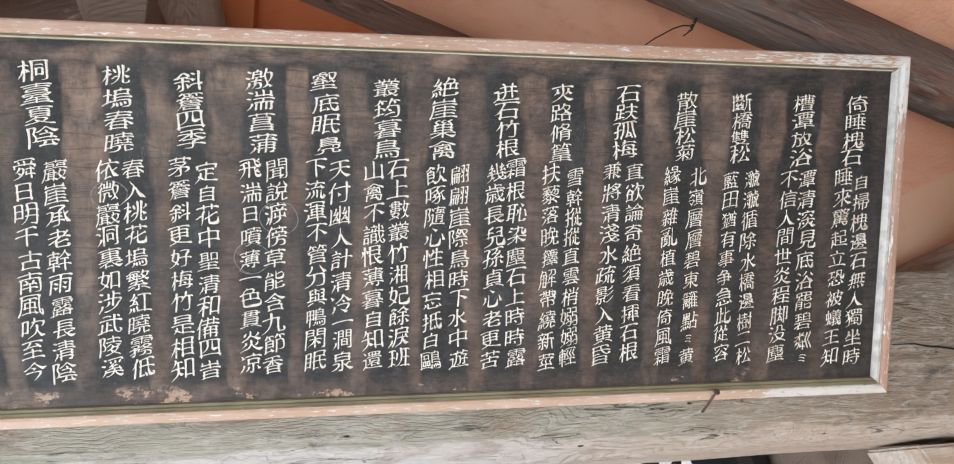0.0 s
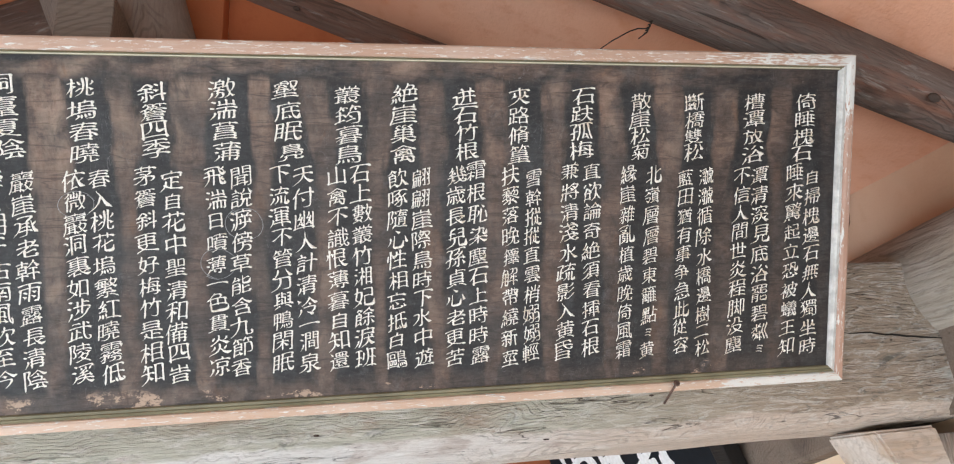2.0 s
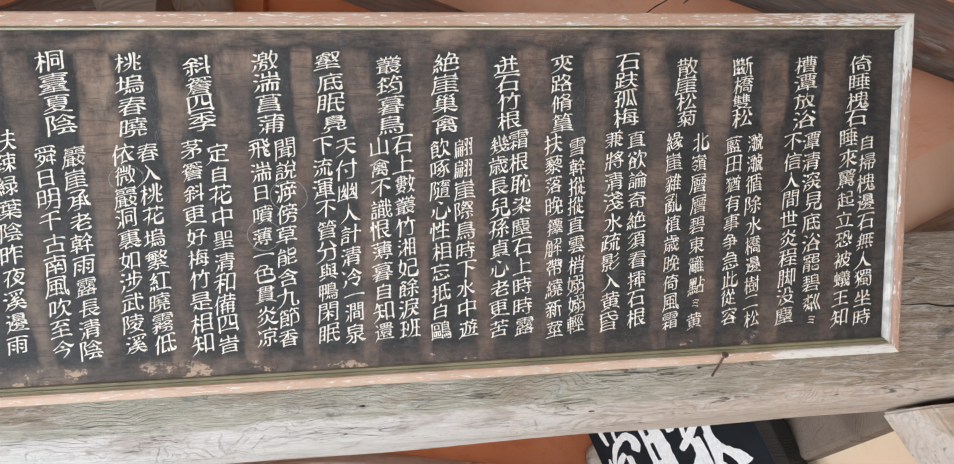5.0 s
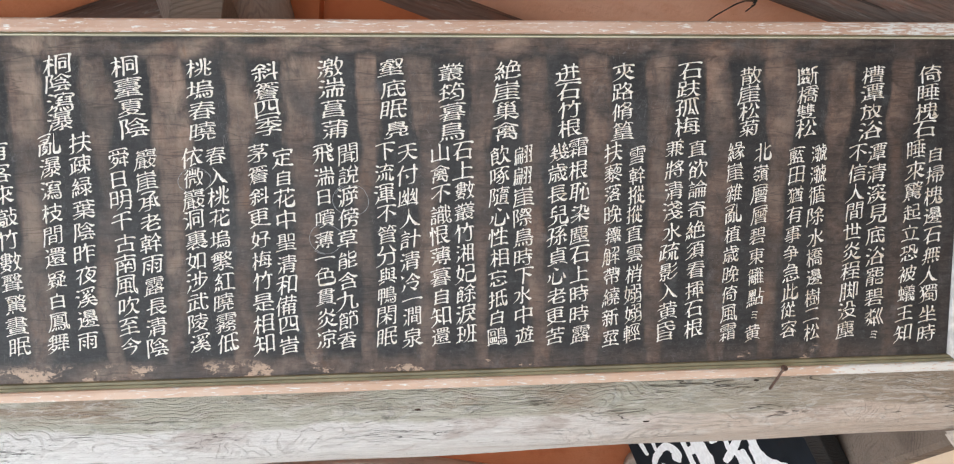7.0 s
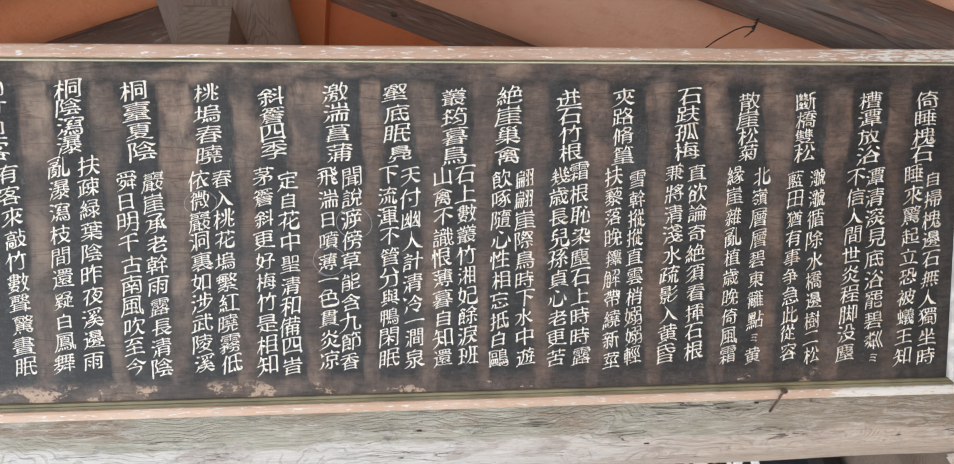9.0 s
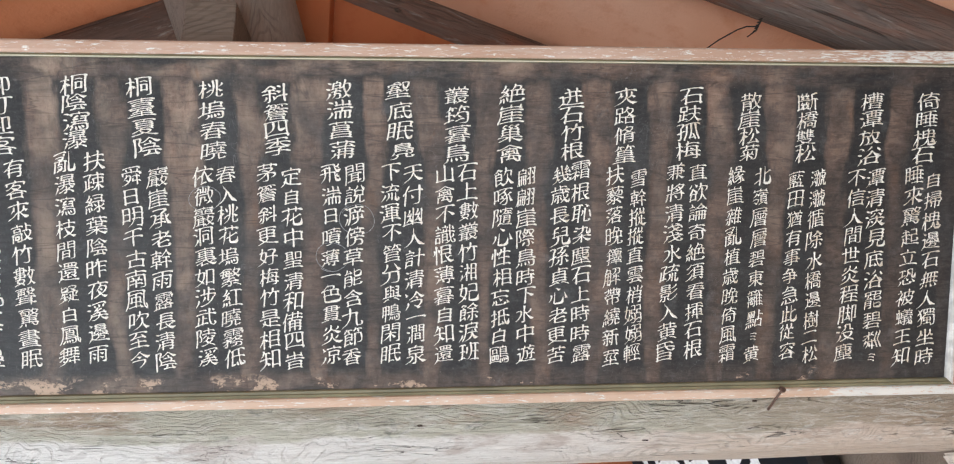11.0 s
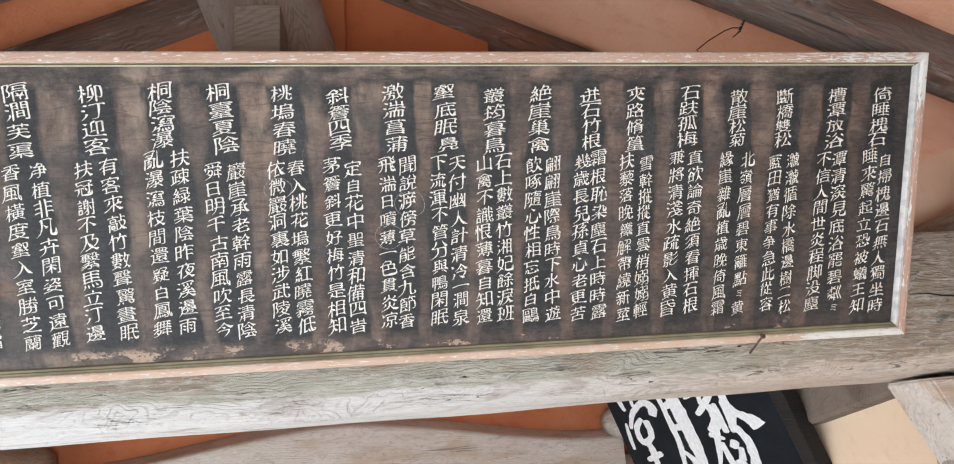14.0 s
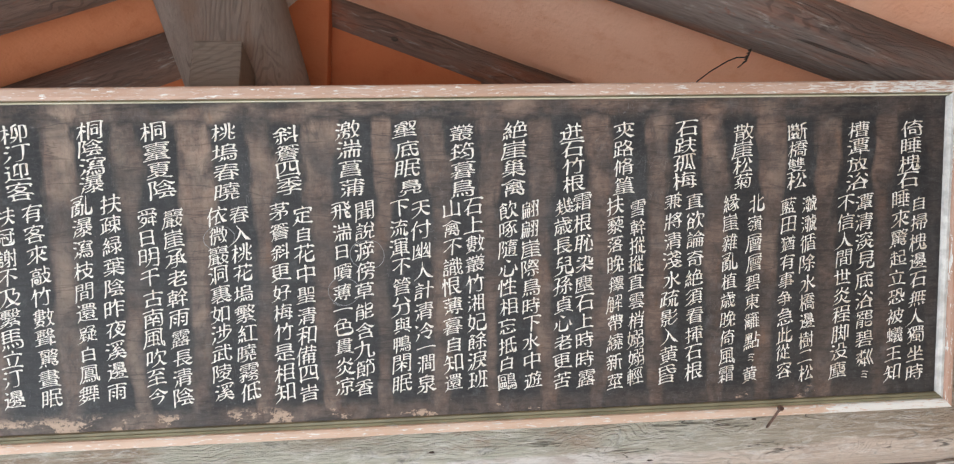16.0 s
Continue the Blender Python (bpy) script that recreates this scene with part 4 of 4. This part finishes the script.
def column(words, title, right, left, wide=1.0):
    """One poem: its title, and two lines under it; each place is (x, z) of the first and last character."""
    heading, first, second = words.split()
    face = RECESS - 0.0006
    write_line("title_line", heading, title[:2], title[2:], 0.0455 * wide, 0.0325, board, letter_paint, face)
    write_line("verse_line", first, right[:2], right[2:], 0.0365 * wide, 0.0340, board, letter_paint, face)
    write_line("verse_line", second, left[:2], left[2:], 0.0365 * wide, 0.0340, board, letter_paint, face)


column("倚睡槐石 自掃槐邊石無人獨坐時 睡來驚起立恐被蟻王知", (-0.092, 0.534, -0.097, 0.438), (-0.074, 0.394, -0.071, 0.070), (-0.111, 0.403, -0.116, 0.071))
column("槽潭放浴 潭清㴱見底浴罷碧粼ミ 不信人間世炎程脚没塵", (-0.200, 0.533, -0.198, 0.437), (-0.183, 0.398, -0.173, 0.069), (-0.219, 0.397, -0.226, 0.081))
column("斷橋雙松 㶁㶁循除水橋邊樹二松 藍田猶有事争急此從容", (-0.316, 0.530, -0.317, 0.441), (-0.290, 0.398, -0.292, 0.078), (-0.331, 0.395, -0.336, 0.085), 0.88)
column("散崖松菊 北嶺層層碧東籬點ミ黄 緣崖雜亂植歳晚倚風霜", (-0.418, 0.531, -0.421, 0.442), (-0.394, 0.401, -0.400, 0.080), (-0.440, 0.403, -0.448, 0.082), 0.88)
column("石趺孤梅 直欲論奇絶須看揷石根 兼將清淺水疏影入黄昏", (-0.527, 0.539, -0.530, 0.446), (-0.509, 0.408, -0.509, 0.091), (-0.549, 0.409, -0.560, 0.087))
column("夾路脩篁 雪幹摐摐直雲梢嫋嫋輕 扶藜落晚籜解帶繞新莖", (-0.641, 0.538, -0.643, 0.439), (-0.616, 0.397, -0.621, 0.086), (-0.657, 0.403, -0.659, 0.078), 0.88)
column("迸石竹根 霜根恥染塵石上時時露 幾歳長兒孫貞心老更苦", (-0.739, 0.536, -0.734, 0.444), (-0.718, 0.411, -0.713, 0.087), (-0.752, 0.404, -0.757, 0.085))
column("絶崖巢禽 翩翩崖際鳥時下水中遊 飲啄隨心性相忘抵白鷗", (-0.840, 0.541, -0.841, 0.439), (-0.814, 0.400, -0.813, 0.088), (-0.852, 0.399, -0.859, 0.087))
column("叢筠暮鳥 石上數叢竹湘妃餘淚班 山禽不識恨薄暮自知還", (-0.935, 0.537, -0.933, 0.440), (-0.916, 0.407, -0.912, 0.093), (-0.954, 0.404, -0.957, 0.089))
column("壑底眠鳧 天付幽人計清冷一澗泉 下流渾不管分與鴨閑眠", (-1.032, 0.545, -1.028, 0.444), (-1.009, 0.405, -1.006, 0.089), (-1.046, 0.407, -1.048, 0.092))
column("激湍菖蒲 聞說㴑傍草能含九節香 飛湍日噴薄一色貫炎凉", (-1.131, 0.545, -1.129, 0.445), (-1.106, 0.404, -1.116, 0.087), (-1.147, 0.405, -1.152, 0.091))
column("斜簷四季 定自花中聖清和備四旹 茅簷斜更好梅竹是相知", (-1.235, 0.538, -1.235, 0.450), (-1.212, 0.399, -1.215, 0.083), (-1.253, 0.407, -1.257, 0.085))
column("桃塢春曉 春入桃花塢繁紅曉霧低 依微巖洞裏如涉武陵溪", (-1.342, 0.544, -1.338, 0.443), (-1.320, 0.403, -1.317, 0.089), (-1.359, 0.401, -1.362, 0.091))
column("桐臺夏陰 巖崖承老幹雨露長清陰 舜日明千古南風吹至今", (-1.458, 0.547, -1.446, 0.449), (-1.431, 0.399, -1.430, 0.085), (-1.475, 0.400, -1.473, 0.088))
column("桐陰瀉瀑 扶疎緑葉陰昨夜溪邊雨 亂瀑瀉枝間還疑白鳳舞", (-1.558, 0.550, -1.560, 0.460), (-1.533, 0.426, -1.541, 0.099), (-1.581, 0.423, -1.588, 0.097))
column("柳汀迎客 有客來敲竹數聲驚晝眠 扶冠謝不及繫馬立汀邊", (-1.681, 0.546, -1.677, 0.450), (-1.660, 0.413, -1.650, 0.093), (-1.706, 0.408, -1.711, 0.093))
column("隔澗芙蕖 净植非凡卉閑姿可遠觀 香風橫度壑入室勝芝蘭", (-1.807, 0.549, -1.810, 0.444), (-1.783, 0.408, -1.775, 0.085), (-1.831, 0.404, -1.824, 0.081))
column("映壑丹楓 秋來巖壑冷楓葉早驚霜 寂歷搖霞彩婆娑照鏡光", (-1.910, 0.546, -1.914, 0.450), (-1.888, 0.409, -1.896, 0.085), (-1.929, 0.412, -1.944, 0.085))
column("平園鋪雪 不覺山雲暗開窓雪滿園 階平鋪遠白富貴到閑門", (-2.022, 0.546, -2.026, 0.450), (-2.000, 0.409, -2.008, 0.085), (-2.041, 0.412, -2.056, 0.085))


# ---- chalk rings drawn round a few characters, nail and wire ----
def tube(points, r, around=8):
    pts = [Vector(p) for p in points]
    rings = []
    for i, p in enumerate(pts):
        d = (pts[min(i + 1, len(pts) - 1)] - pts[max(i - 1, 0)]).normalized()
        side = d.cross(Vector((0.3, 0.2, 0.93))).normalized()
        up = side.cross(d)
        rings.append([p + r * (math.cos(a) * side + math.sin(a) * up) for a in (2 * math.pi * k / around for k in range(around))])
    bm = loft(rings)
    bmesh.ops.recalc_face_normals(bm, faces=bm.faces[:])
    return bm


def to_world(x, y, z):
    return BOARD @ Vector((x, y, z))


chalk = plain("grey_chalk", (0.42, 0.43, 0.44), 0.95, 0, 0.5, 160, 0.1)
for cx, cz, rx, rz, turn in ((-1.3565, 0.3615, 0.028, 0.021, 0.3), (-1.1035, 0.327, 0.031, 0.027, 2.1), (-1.148, 0.262, 0.029, 0.026, 4.0), (-1.90, 0.255, 0.030, 0.044, 1.0)):
    loop = []
    for k in range(34):
        a = turn + 6.9 * k / 33
        q = 1 + 0.10 * noise.noise((k * 0.16, cx * 9, turn)) - 0.003 * k
        loop.append((cx + rx * q * math.cos(a), RECESS - 0.0002, cz + rz * q * math.sin(a)))
    part("chalk_ring", tube(loop, 0.00042, 5), chalk, board, "thin hand-drawn chalk ring")

head, foot = Vector(W(-0.353, -0.022, 0.012)), Vector(W(-0.3565, 0.038, -0.016))
nail = thing("iron_nail", Matrix.Translation(foot), "bent rusty iron nail that holds the board's foot on the beam", "nail")
bm = tube([Vector((0, 0, 0)), (head - foot) * 0.5, head - foot], 0.0023)
part("shank", bm, rust, nail, smooth_faces=True)
d = (head - foot).normalized()
bm = tube([head - foot - d * 0.001, head - foot + d * 0.002], 0.0060, 12)
part("head", bm, rust, nail, "round dark nail head")

WIRE_Y = -0.16
anchor = Vector(W(-0.334, WIRE_Y, 0.706))
wire = thing("hanging_wire", Matrix.Translation(anchor), "twisted dark iron wire that ties the board to a rafter", "wire")


def wire_at(x, z, y=WIRE_Y):
    return Vector(W(x, y, z)) - anchor


twist = []
for k in range(36):
    u = k / 35
    p = wire_at(-0.334, 0.706).lerp(wire_at(-0.353, 0.673), u)
    twist.append(p + Vector((0.0022 * math.cos(u * 30), 0.0022 * math.sin(u * 30), 0)))
part("twist", tube(twist, 0.0017), wire_iron, wire, "tight twist of wire")
part("strand", tube([wire_at(-0.345, 0.686), wire_at(-0.356, 0.686), wire_at(-0.366, 0.686), wire_at(-0.386, 0.678), wire_at(-0.428, 0.653), wire_at(-0.459, 0.630), wire_at(-0.478, 0.598, -0.2), wire_at(-0.49, 0.566, -0.24)], 0.0013), wire_iron, wire, smooth_faces=True)
part("strand", tube([wire_at(-0.352, 0.675), wire_at(-0.361, 0.668), wire_at(-0.369, 0.662)], 0.0012), wire_iron, wire, smooth_faces=True)

# ---- the black name board on the back side ----
BLACK = Matrix.Translation(W(0.09, 1.56, -0.1)) @ pose(0, 0, 0, 0, 0, -90 + 8) @ pose(0, 0, 0, 19.8, 0, 0)
name_board = thing("name_board", BLACK, "black lacquered name board with three large white brushed characters", "sign board")
part("panel", box(-0.645, 0.645, 0, 0.03, -0.46, 0.30, 0.004), ink_black, name_board)
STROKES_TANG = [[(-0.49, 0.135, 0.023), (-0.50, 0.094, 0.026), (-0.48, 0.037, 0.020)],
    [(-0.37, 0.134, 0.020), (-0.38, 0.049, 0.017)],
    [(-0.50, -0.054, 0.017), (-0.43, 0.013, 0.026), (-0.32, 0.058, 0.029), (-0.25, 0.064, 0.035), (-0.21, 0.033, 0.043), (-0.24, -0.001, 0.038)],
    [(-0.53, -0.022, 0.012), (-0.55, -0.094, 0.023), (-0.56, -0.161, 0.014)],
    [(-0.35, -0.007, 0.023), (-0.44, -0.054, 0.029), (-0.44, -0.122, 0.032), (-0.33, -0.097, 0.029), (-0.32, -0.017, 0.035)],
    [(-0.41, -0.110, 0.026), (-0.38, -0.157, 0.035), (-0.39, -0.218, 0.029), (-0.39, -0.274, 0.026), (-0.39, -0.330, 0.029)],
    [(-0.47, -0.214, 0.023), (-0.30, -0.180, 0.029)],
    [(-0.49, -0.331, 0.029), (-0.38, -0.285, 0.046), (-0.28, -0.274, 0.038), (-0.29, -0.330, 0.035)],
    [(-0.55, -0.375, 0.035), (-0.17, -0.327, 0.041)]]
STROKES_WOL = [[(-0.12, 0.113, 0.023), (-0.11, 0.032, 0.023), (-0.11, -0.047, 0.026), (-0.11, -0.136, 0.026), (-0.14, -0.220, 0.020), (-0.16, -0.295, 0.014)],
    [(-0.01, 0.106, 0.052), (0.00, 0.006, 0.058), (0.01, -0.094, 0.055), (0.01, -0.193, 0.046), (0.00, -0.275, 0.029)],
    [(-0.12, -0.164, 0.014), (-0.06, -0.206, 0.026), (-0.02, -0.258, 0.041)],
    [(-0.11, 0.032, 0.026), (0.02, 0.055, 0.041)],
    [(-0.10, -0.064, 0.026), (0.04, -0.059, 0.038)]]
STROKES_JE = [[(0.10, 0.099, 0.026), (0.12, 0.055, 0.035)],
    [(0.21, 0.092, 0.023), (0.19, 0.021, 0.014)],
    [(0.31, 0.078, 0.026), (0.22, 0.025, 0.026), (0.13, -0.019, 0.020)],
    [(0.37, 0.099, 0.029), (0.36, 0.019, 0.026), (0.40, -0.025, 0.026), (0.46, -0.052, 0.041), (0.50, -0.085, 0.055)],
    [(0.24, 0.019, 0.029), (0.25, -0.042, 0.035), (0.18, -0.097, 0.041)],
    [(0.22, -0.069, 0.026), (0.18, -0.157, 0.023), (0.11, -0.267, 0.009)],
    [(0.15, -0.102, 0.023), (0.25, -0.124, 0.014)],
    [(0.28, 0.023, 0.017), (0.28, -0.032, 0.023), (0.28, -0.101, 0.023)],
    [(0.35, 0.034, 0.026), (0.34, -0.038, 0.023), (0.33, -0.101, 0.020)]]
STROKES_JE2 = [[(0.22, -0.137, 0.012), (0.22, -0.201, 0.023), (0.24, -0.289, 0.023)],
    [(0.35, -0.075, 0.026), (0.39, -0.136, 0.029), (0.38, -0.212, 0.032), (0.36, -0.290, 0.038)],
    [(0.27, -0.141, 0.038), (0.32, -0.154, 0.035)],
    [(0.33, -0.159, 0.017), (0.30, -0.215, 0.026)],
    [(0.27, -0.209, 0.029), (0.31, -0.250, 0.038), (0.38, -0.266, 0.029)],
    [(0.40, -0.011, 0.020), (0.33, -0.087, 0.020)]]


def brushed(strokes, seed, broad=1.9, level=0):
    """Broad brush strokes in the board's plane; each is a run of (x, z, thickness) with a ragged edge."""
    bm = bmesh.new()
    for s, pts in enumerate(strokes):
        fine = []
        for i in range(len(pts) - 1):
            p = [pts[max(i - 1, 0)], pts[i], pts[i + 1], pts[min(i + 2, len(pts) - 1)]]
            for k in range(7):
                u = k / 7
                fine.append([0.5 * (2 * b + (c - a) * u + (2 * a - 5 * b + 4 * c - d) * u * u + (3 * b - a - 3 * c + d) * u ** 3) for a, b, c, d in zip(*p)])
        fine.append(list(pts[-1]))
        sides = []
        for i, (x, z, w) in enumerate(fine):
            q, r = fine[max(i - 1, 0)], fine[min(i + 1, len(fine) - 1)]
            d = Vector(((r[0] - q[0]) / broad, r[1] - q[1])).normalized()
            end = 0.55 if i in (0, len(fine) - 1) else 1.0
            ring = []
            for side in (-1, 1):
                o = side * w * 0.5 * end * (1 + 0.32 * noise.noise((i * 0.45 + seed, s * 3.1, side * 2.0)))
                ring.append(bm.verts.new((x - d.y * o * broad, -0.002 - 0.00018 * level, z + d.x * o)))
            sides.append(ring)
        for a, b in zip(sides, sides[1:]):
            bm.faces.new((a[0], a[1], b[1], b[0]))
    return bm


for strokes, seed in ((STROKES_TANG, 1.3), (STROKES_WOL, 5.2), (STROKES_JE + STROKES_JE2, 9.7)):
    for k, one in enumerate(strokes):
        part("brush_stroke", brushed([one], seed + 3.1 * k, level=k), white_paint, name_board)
part("side_rail", box(0.645, 0.715, -0.012, 0.045, -0.48, 0.32, 0.006), char_wood, name_board, "dark brown side rail")

# ---- the small board on the front side ----
SMALL = Matrix.Translation(W(-2.711, 1.455, -0.244)) @ pose(0, 0, 0, 0, 0, 90 - 4) @ pose(0, 0, 0, 33, 0, 0)
verse_board = thing("verse_board", SMALL, "small black board with fine pale writing, grey frame", "sign board")
part("panel", box(-0.60, -0.012, 0.004, 0.02, 0.012, 0.36), slate, verse_board)
part("bottom_rail", box(-0.612, 0.0, 0.0, 0.025, 0.0, 0.012, 0.002), lead_frame, verse_board)
part("top_rail", box(-0.612, 0.0, 0.0, 0.025, 0.36, 0.372, 0.002), lead_frame, verse_board)
part("side_rail", box(-0.012, 0.0, 0.0005, 0.0245, 0.0125, 0.3595, 0.002), lead_frame, verse_board)
part("side_rail", box(-0.612, -0.60, 0.0005, 0.0245, 0.0125, 0.3595, 0.002), lead_frame, verse_board)
part("batten", box(-0.5, -0.1, 0.025, 0.16, 0.02, 0.05), dark_tie_wood, verse_board, "dark batten behind the board")
for k in range(24):
    bm = bmesh.new()
    z = 0.335
    while z > 0.05:
        h = dice.uniform(0.003, 0.010)
        x = -0.035 - k * 0.023 + dice.uniform(-0.003, 0.003)
        w = dice.uniform(0.0007, 0.0024)
        box(x - w, x + w, 0.0025, 0.0045, z - h, z, 0, bm)
        z -= h + dice.uniform(0.002, 0.008)
    part("text_line", bm, small_mark, verse_board)



# ---- cracks and knots ----
def on_beam(name, pts, width, depth=0.0012):
    """A dark split in the beam's face: a lens-shaped sliver through points (x, z)."""
    bm = bmesh.new()
    n = len(pts)
    up, lo = [], []
    for i, (x, z) in enumerate(pts):
        w = width * (0.15 + math.sin(math.pi * (i + 0.5) / n))
        up.append(bm.verts.new((x, 0.0345 - depth, z + w)))
        lo.append(bm.verts.new((x, 0.0345 - depth, z - w)))
    for i in range(n - 1):
        bm.faces.new((lo[i], lo[i + 1], up[i + 1], up[i]))
    return bm


def wander(x0, z0, x1, z1, n, amp, seed):
    return [(x0 + (x1 - x0) * k / n, z0 + (z1 - z0) * k / n + amp * noise.noise((seed + k * 0.37, seed, 0))) for k in range(n + 1)]


knot_brown = plain("brown_knot_wood", (0.085, 0.058, 0.046), 0.9, 0, 0.4, 120)
crack_dark = plain("deep_crack_shadow_wood", (0.018, 0.014, 0.012), 0.9)
main_beam = bpy.data.objects["crossbeam"]
for x0, z0, x1, z1, w, seed in ((0.05, 0.101, 0.31, 0.074, 0.0018, 1.1),):
    ob = new("crack", mesh_of(on_beam("crack", [(x, z + BASE) for x, z in wander(x0, z0, x1, z1, 16, 0.006, seed)], w), "crack", crack_dark, False))
    ob.parent = main_beam
near_rafter = bpy.data.objects["rafter.006"]
bm = bmesh.new()
bmesh.ops.create_icosphere(bm, subdivisions=2, radius=0.5)
bmesh.ops.scale(bm, vec=(0.027, 0.012, 0.018), verts=bm.verts[:])
ob = new("knot", mesh_of(bm, "knot", knot_brown))
ob.parent = near_rafter
ob.matrix_parent_inverse = near_rafter.matrix_basis.inverted()
ob.matrix_basis = Matrix.Translation(W(0.225, -0.187, 0.520)) @ pose(0, 0, 0, 25, 24, 0)

for x, z, a, h in ((-0.380, 0.000, 0.010, 0.004), (-0.590, -0.064, 0.012, 0.003), (-1.000, -0.030, 0.011, 0.004)):
    bm = bmesh.new()
    bmesh.ops.create_icosphere(bm, subdivisions=2, radius=0.5)
    for v in bm.verts:
        v.co *= 1 + 0.35 * noise.noise(v.co * 3 + Vector((x * 9, z, 0)))
    bmesh.ops.scale(bm, vec=(a, 0.006, h), verts=bm.verts[:])
    bmesh.ops.translate(bm, vec=(x, 0.0365 if z > -0.04 else 0.052, z + BASE), verts=bm.verts[:])
    ob = new("knot_hole", mesh_of(bm, "knot_hole", knot_brown))
    ob.parent = main_beam
second_rafter = bpy.data.objects["rafter.007"]
for x, z, a in ((-1.065, 1.130, 0.020),):
    bm = bmesh.new()
    bmesh.ops.create_icosphere(bm, subdivisions=2, radius=0.5)
    bmesh.ops.scale(bm, vec=(a, 0.012, a * 0.7), verts=bm.verts[:])
    ob = new("knot", mesh_of(bm, "knot", knot_brown))
    ob.parent = second_rafter
    ob.matrix_parent_inverse = second_rafter.matrix_basis.inverted()
    ob.matrix_basis = Matrix.Translation(W(x, 0.382, z)) @ pose(0, 0, 0, 0, 24, 0)
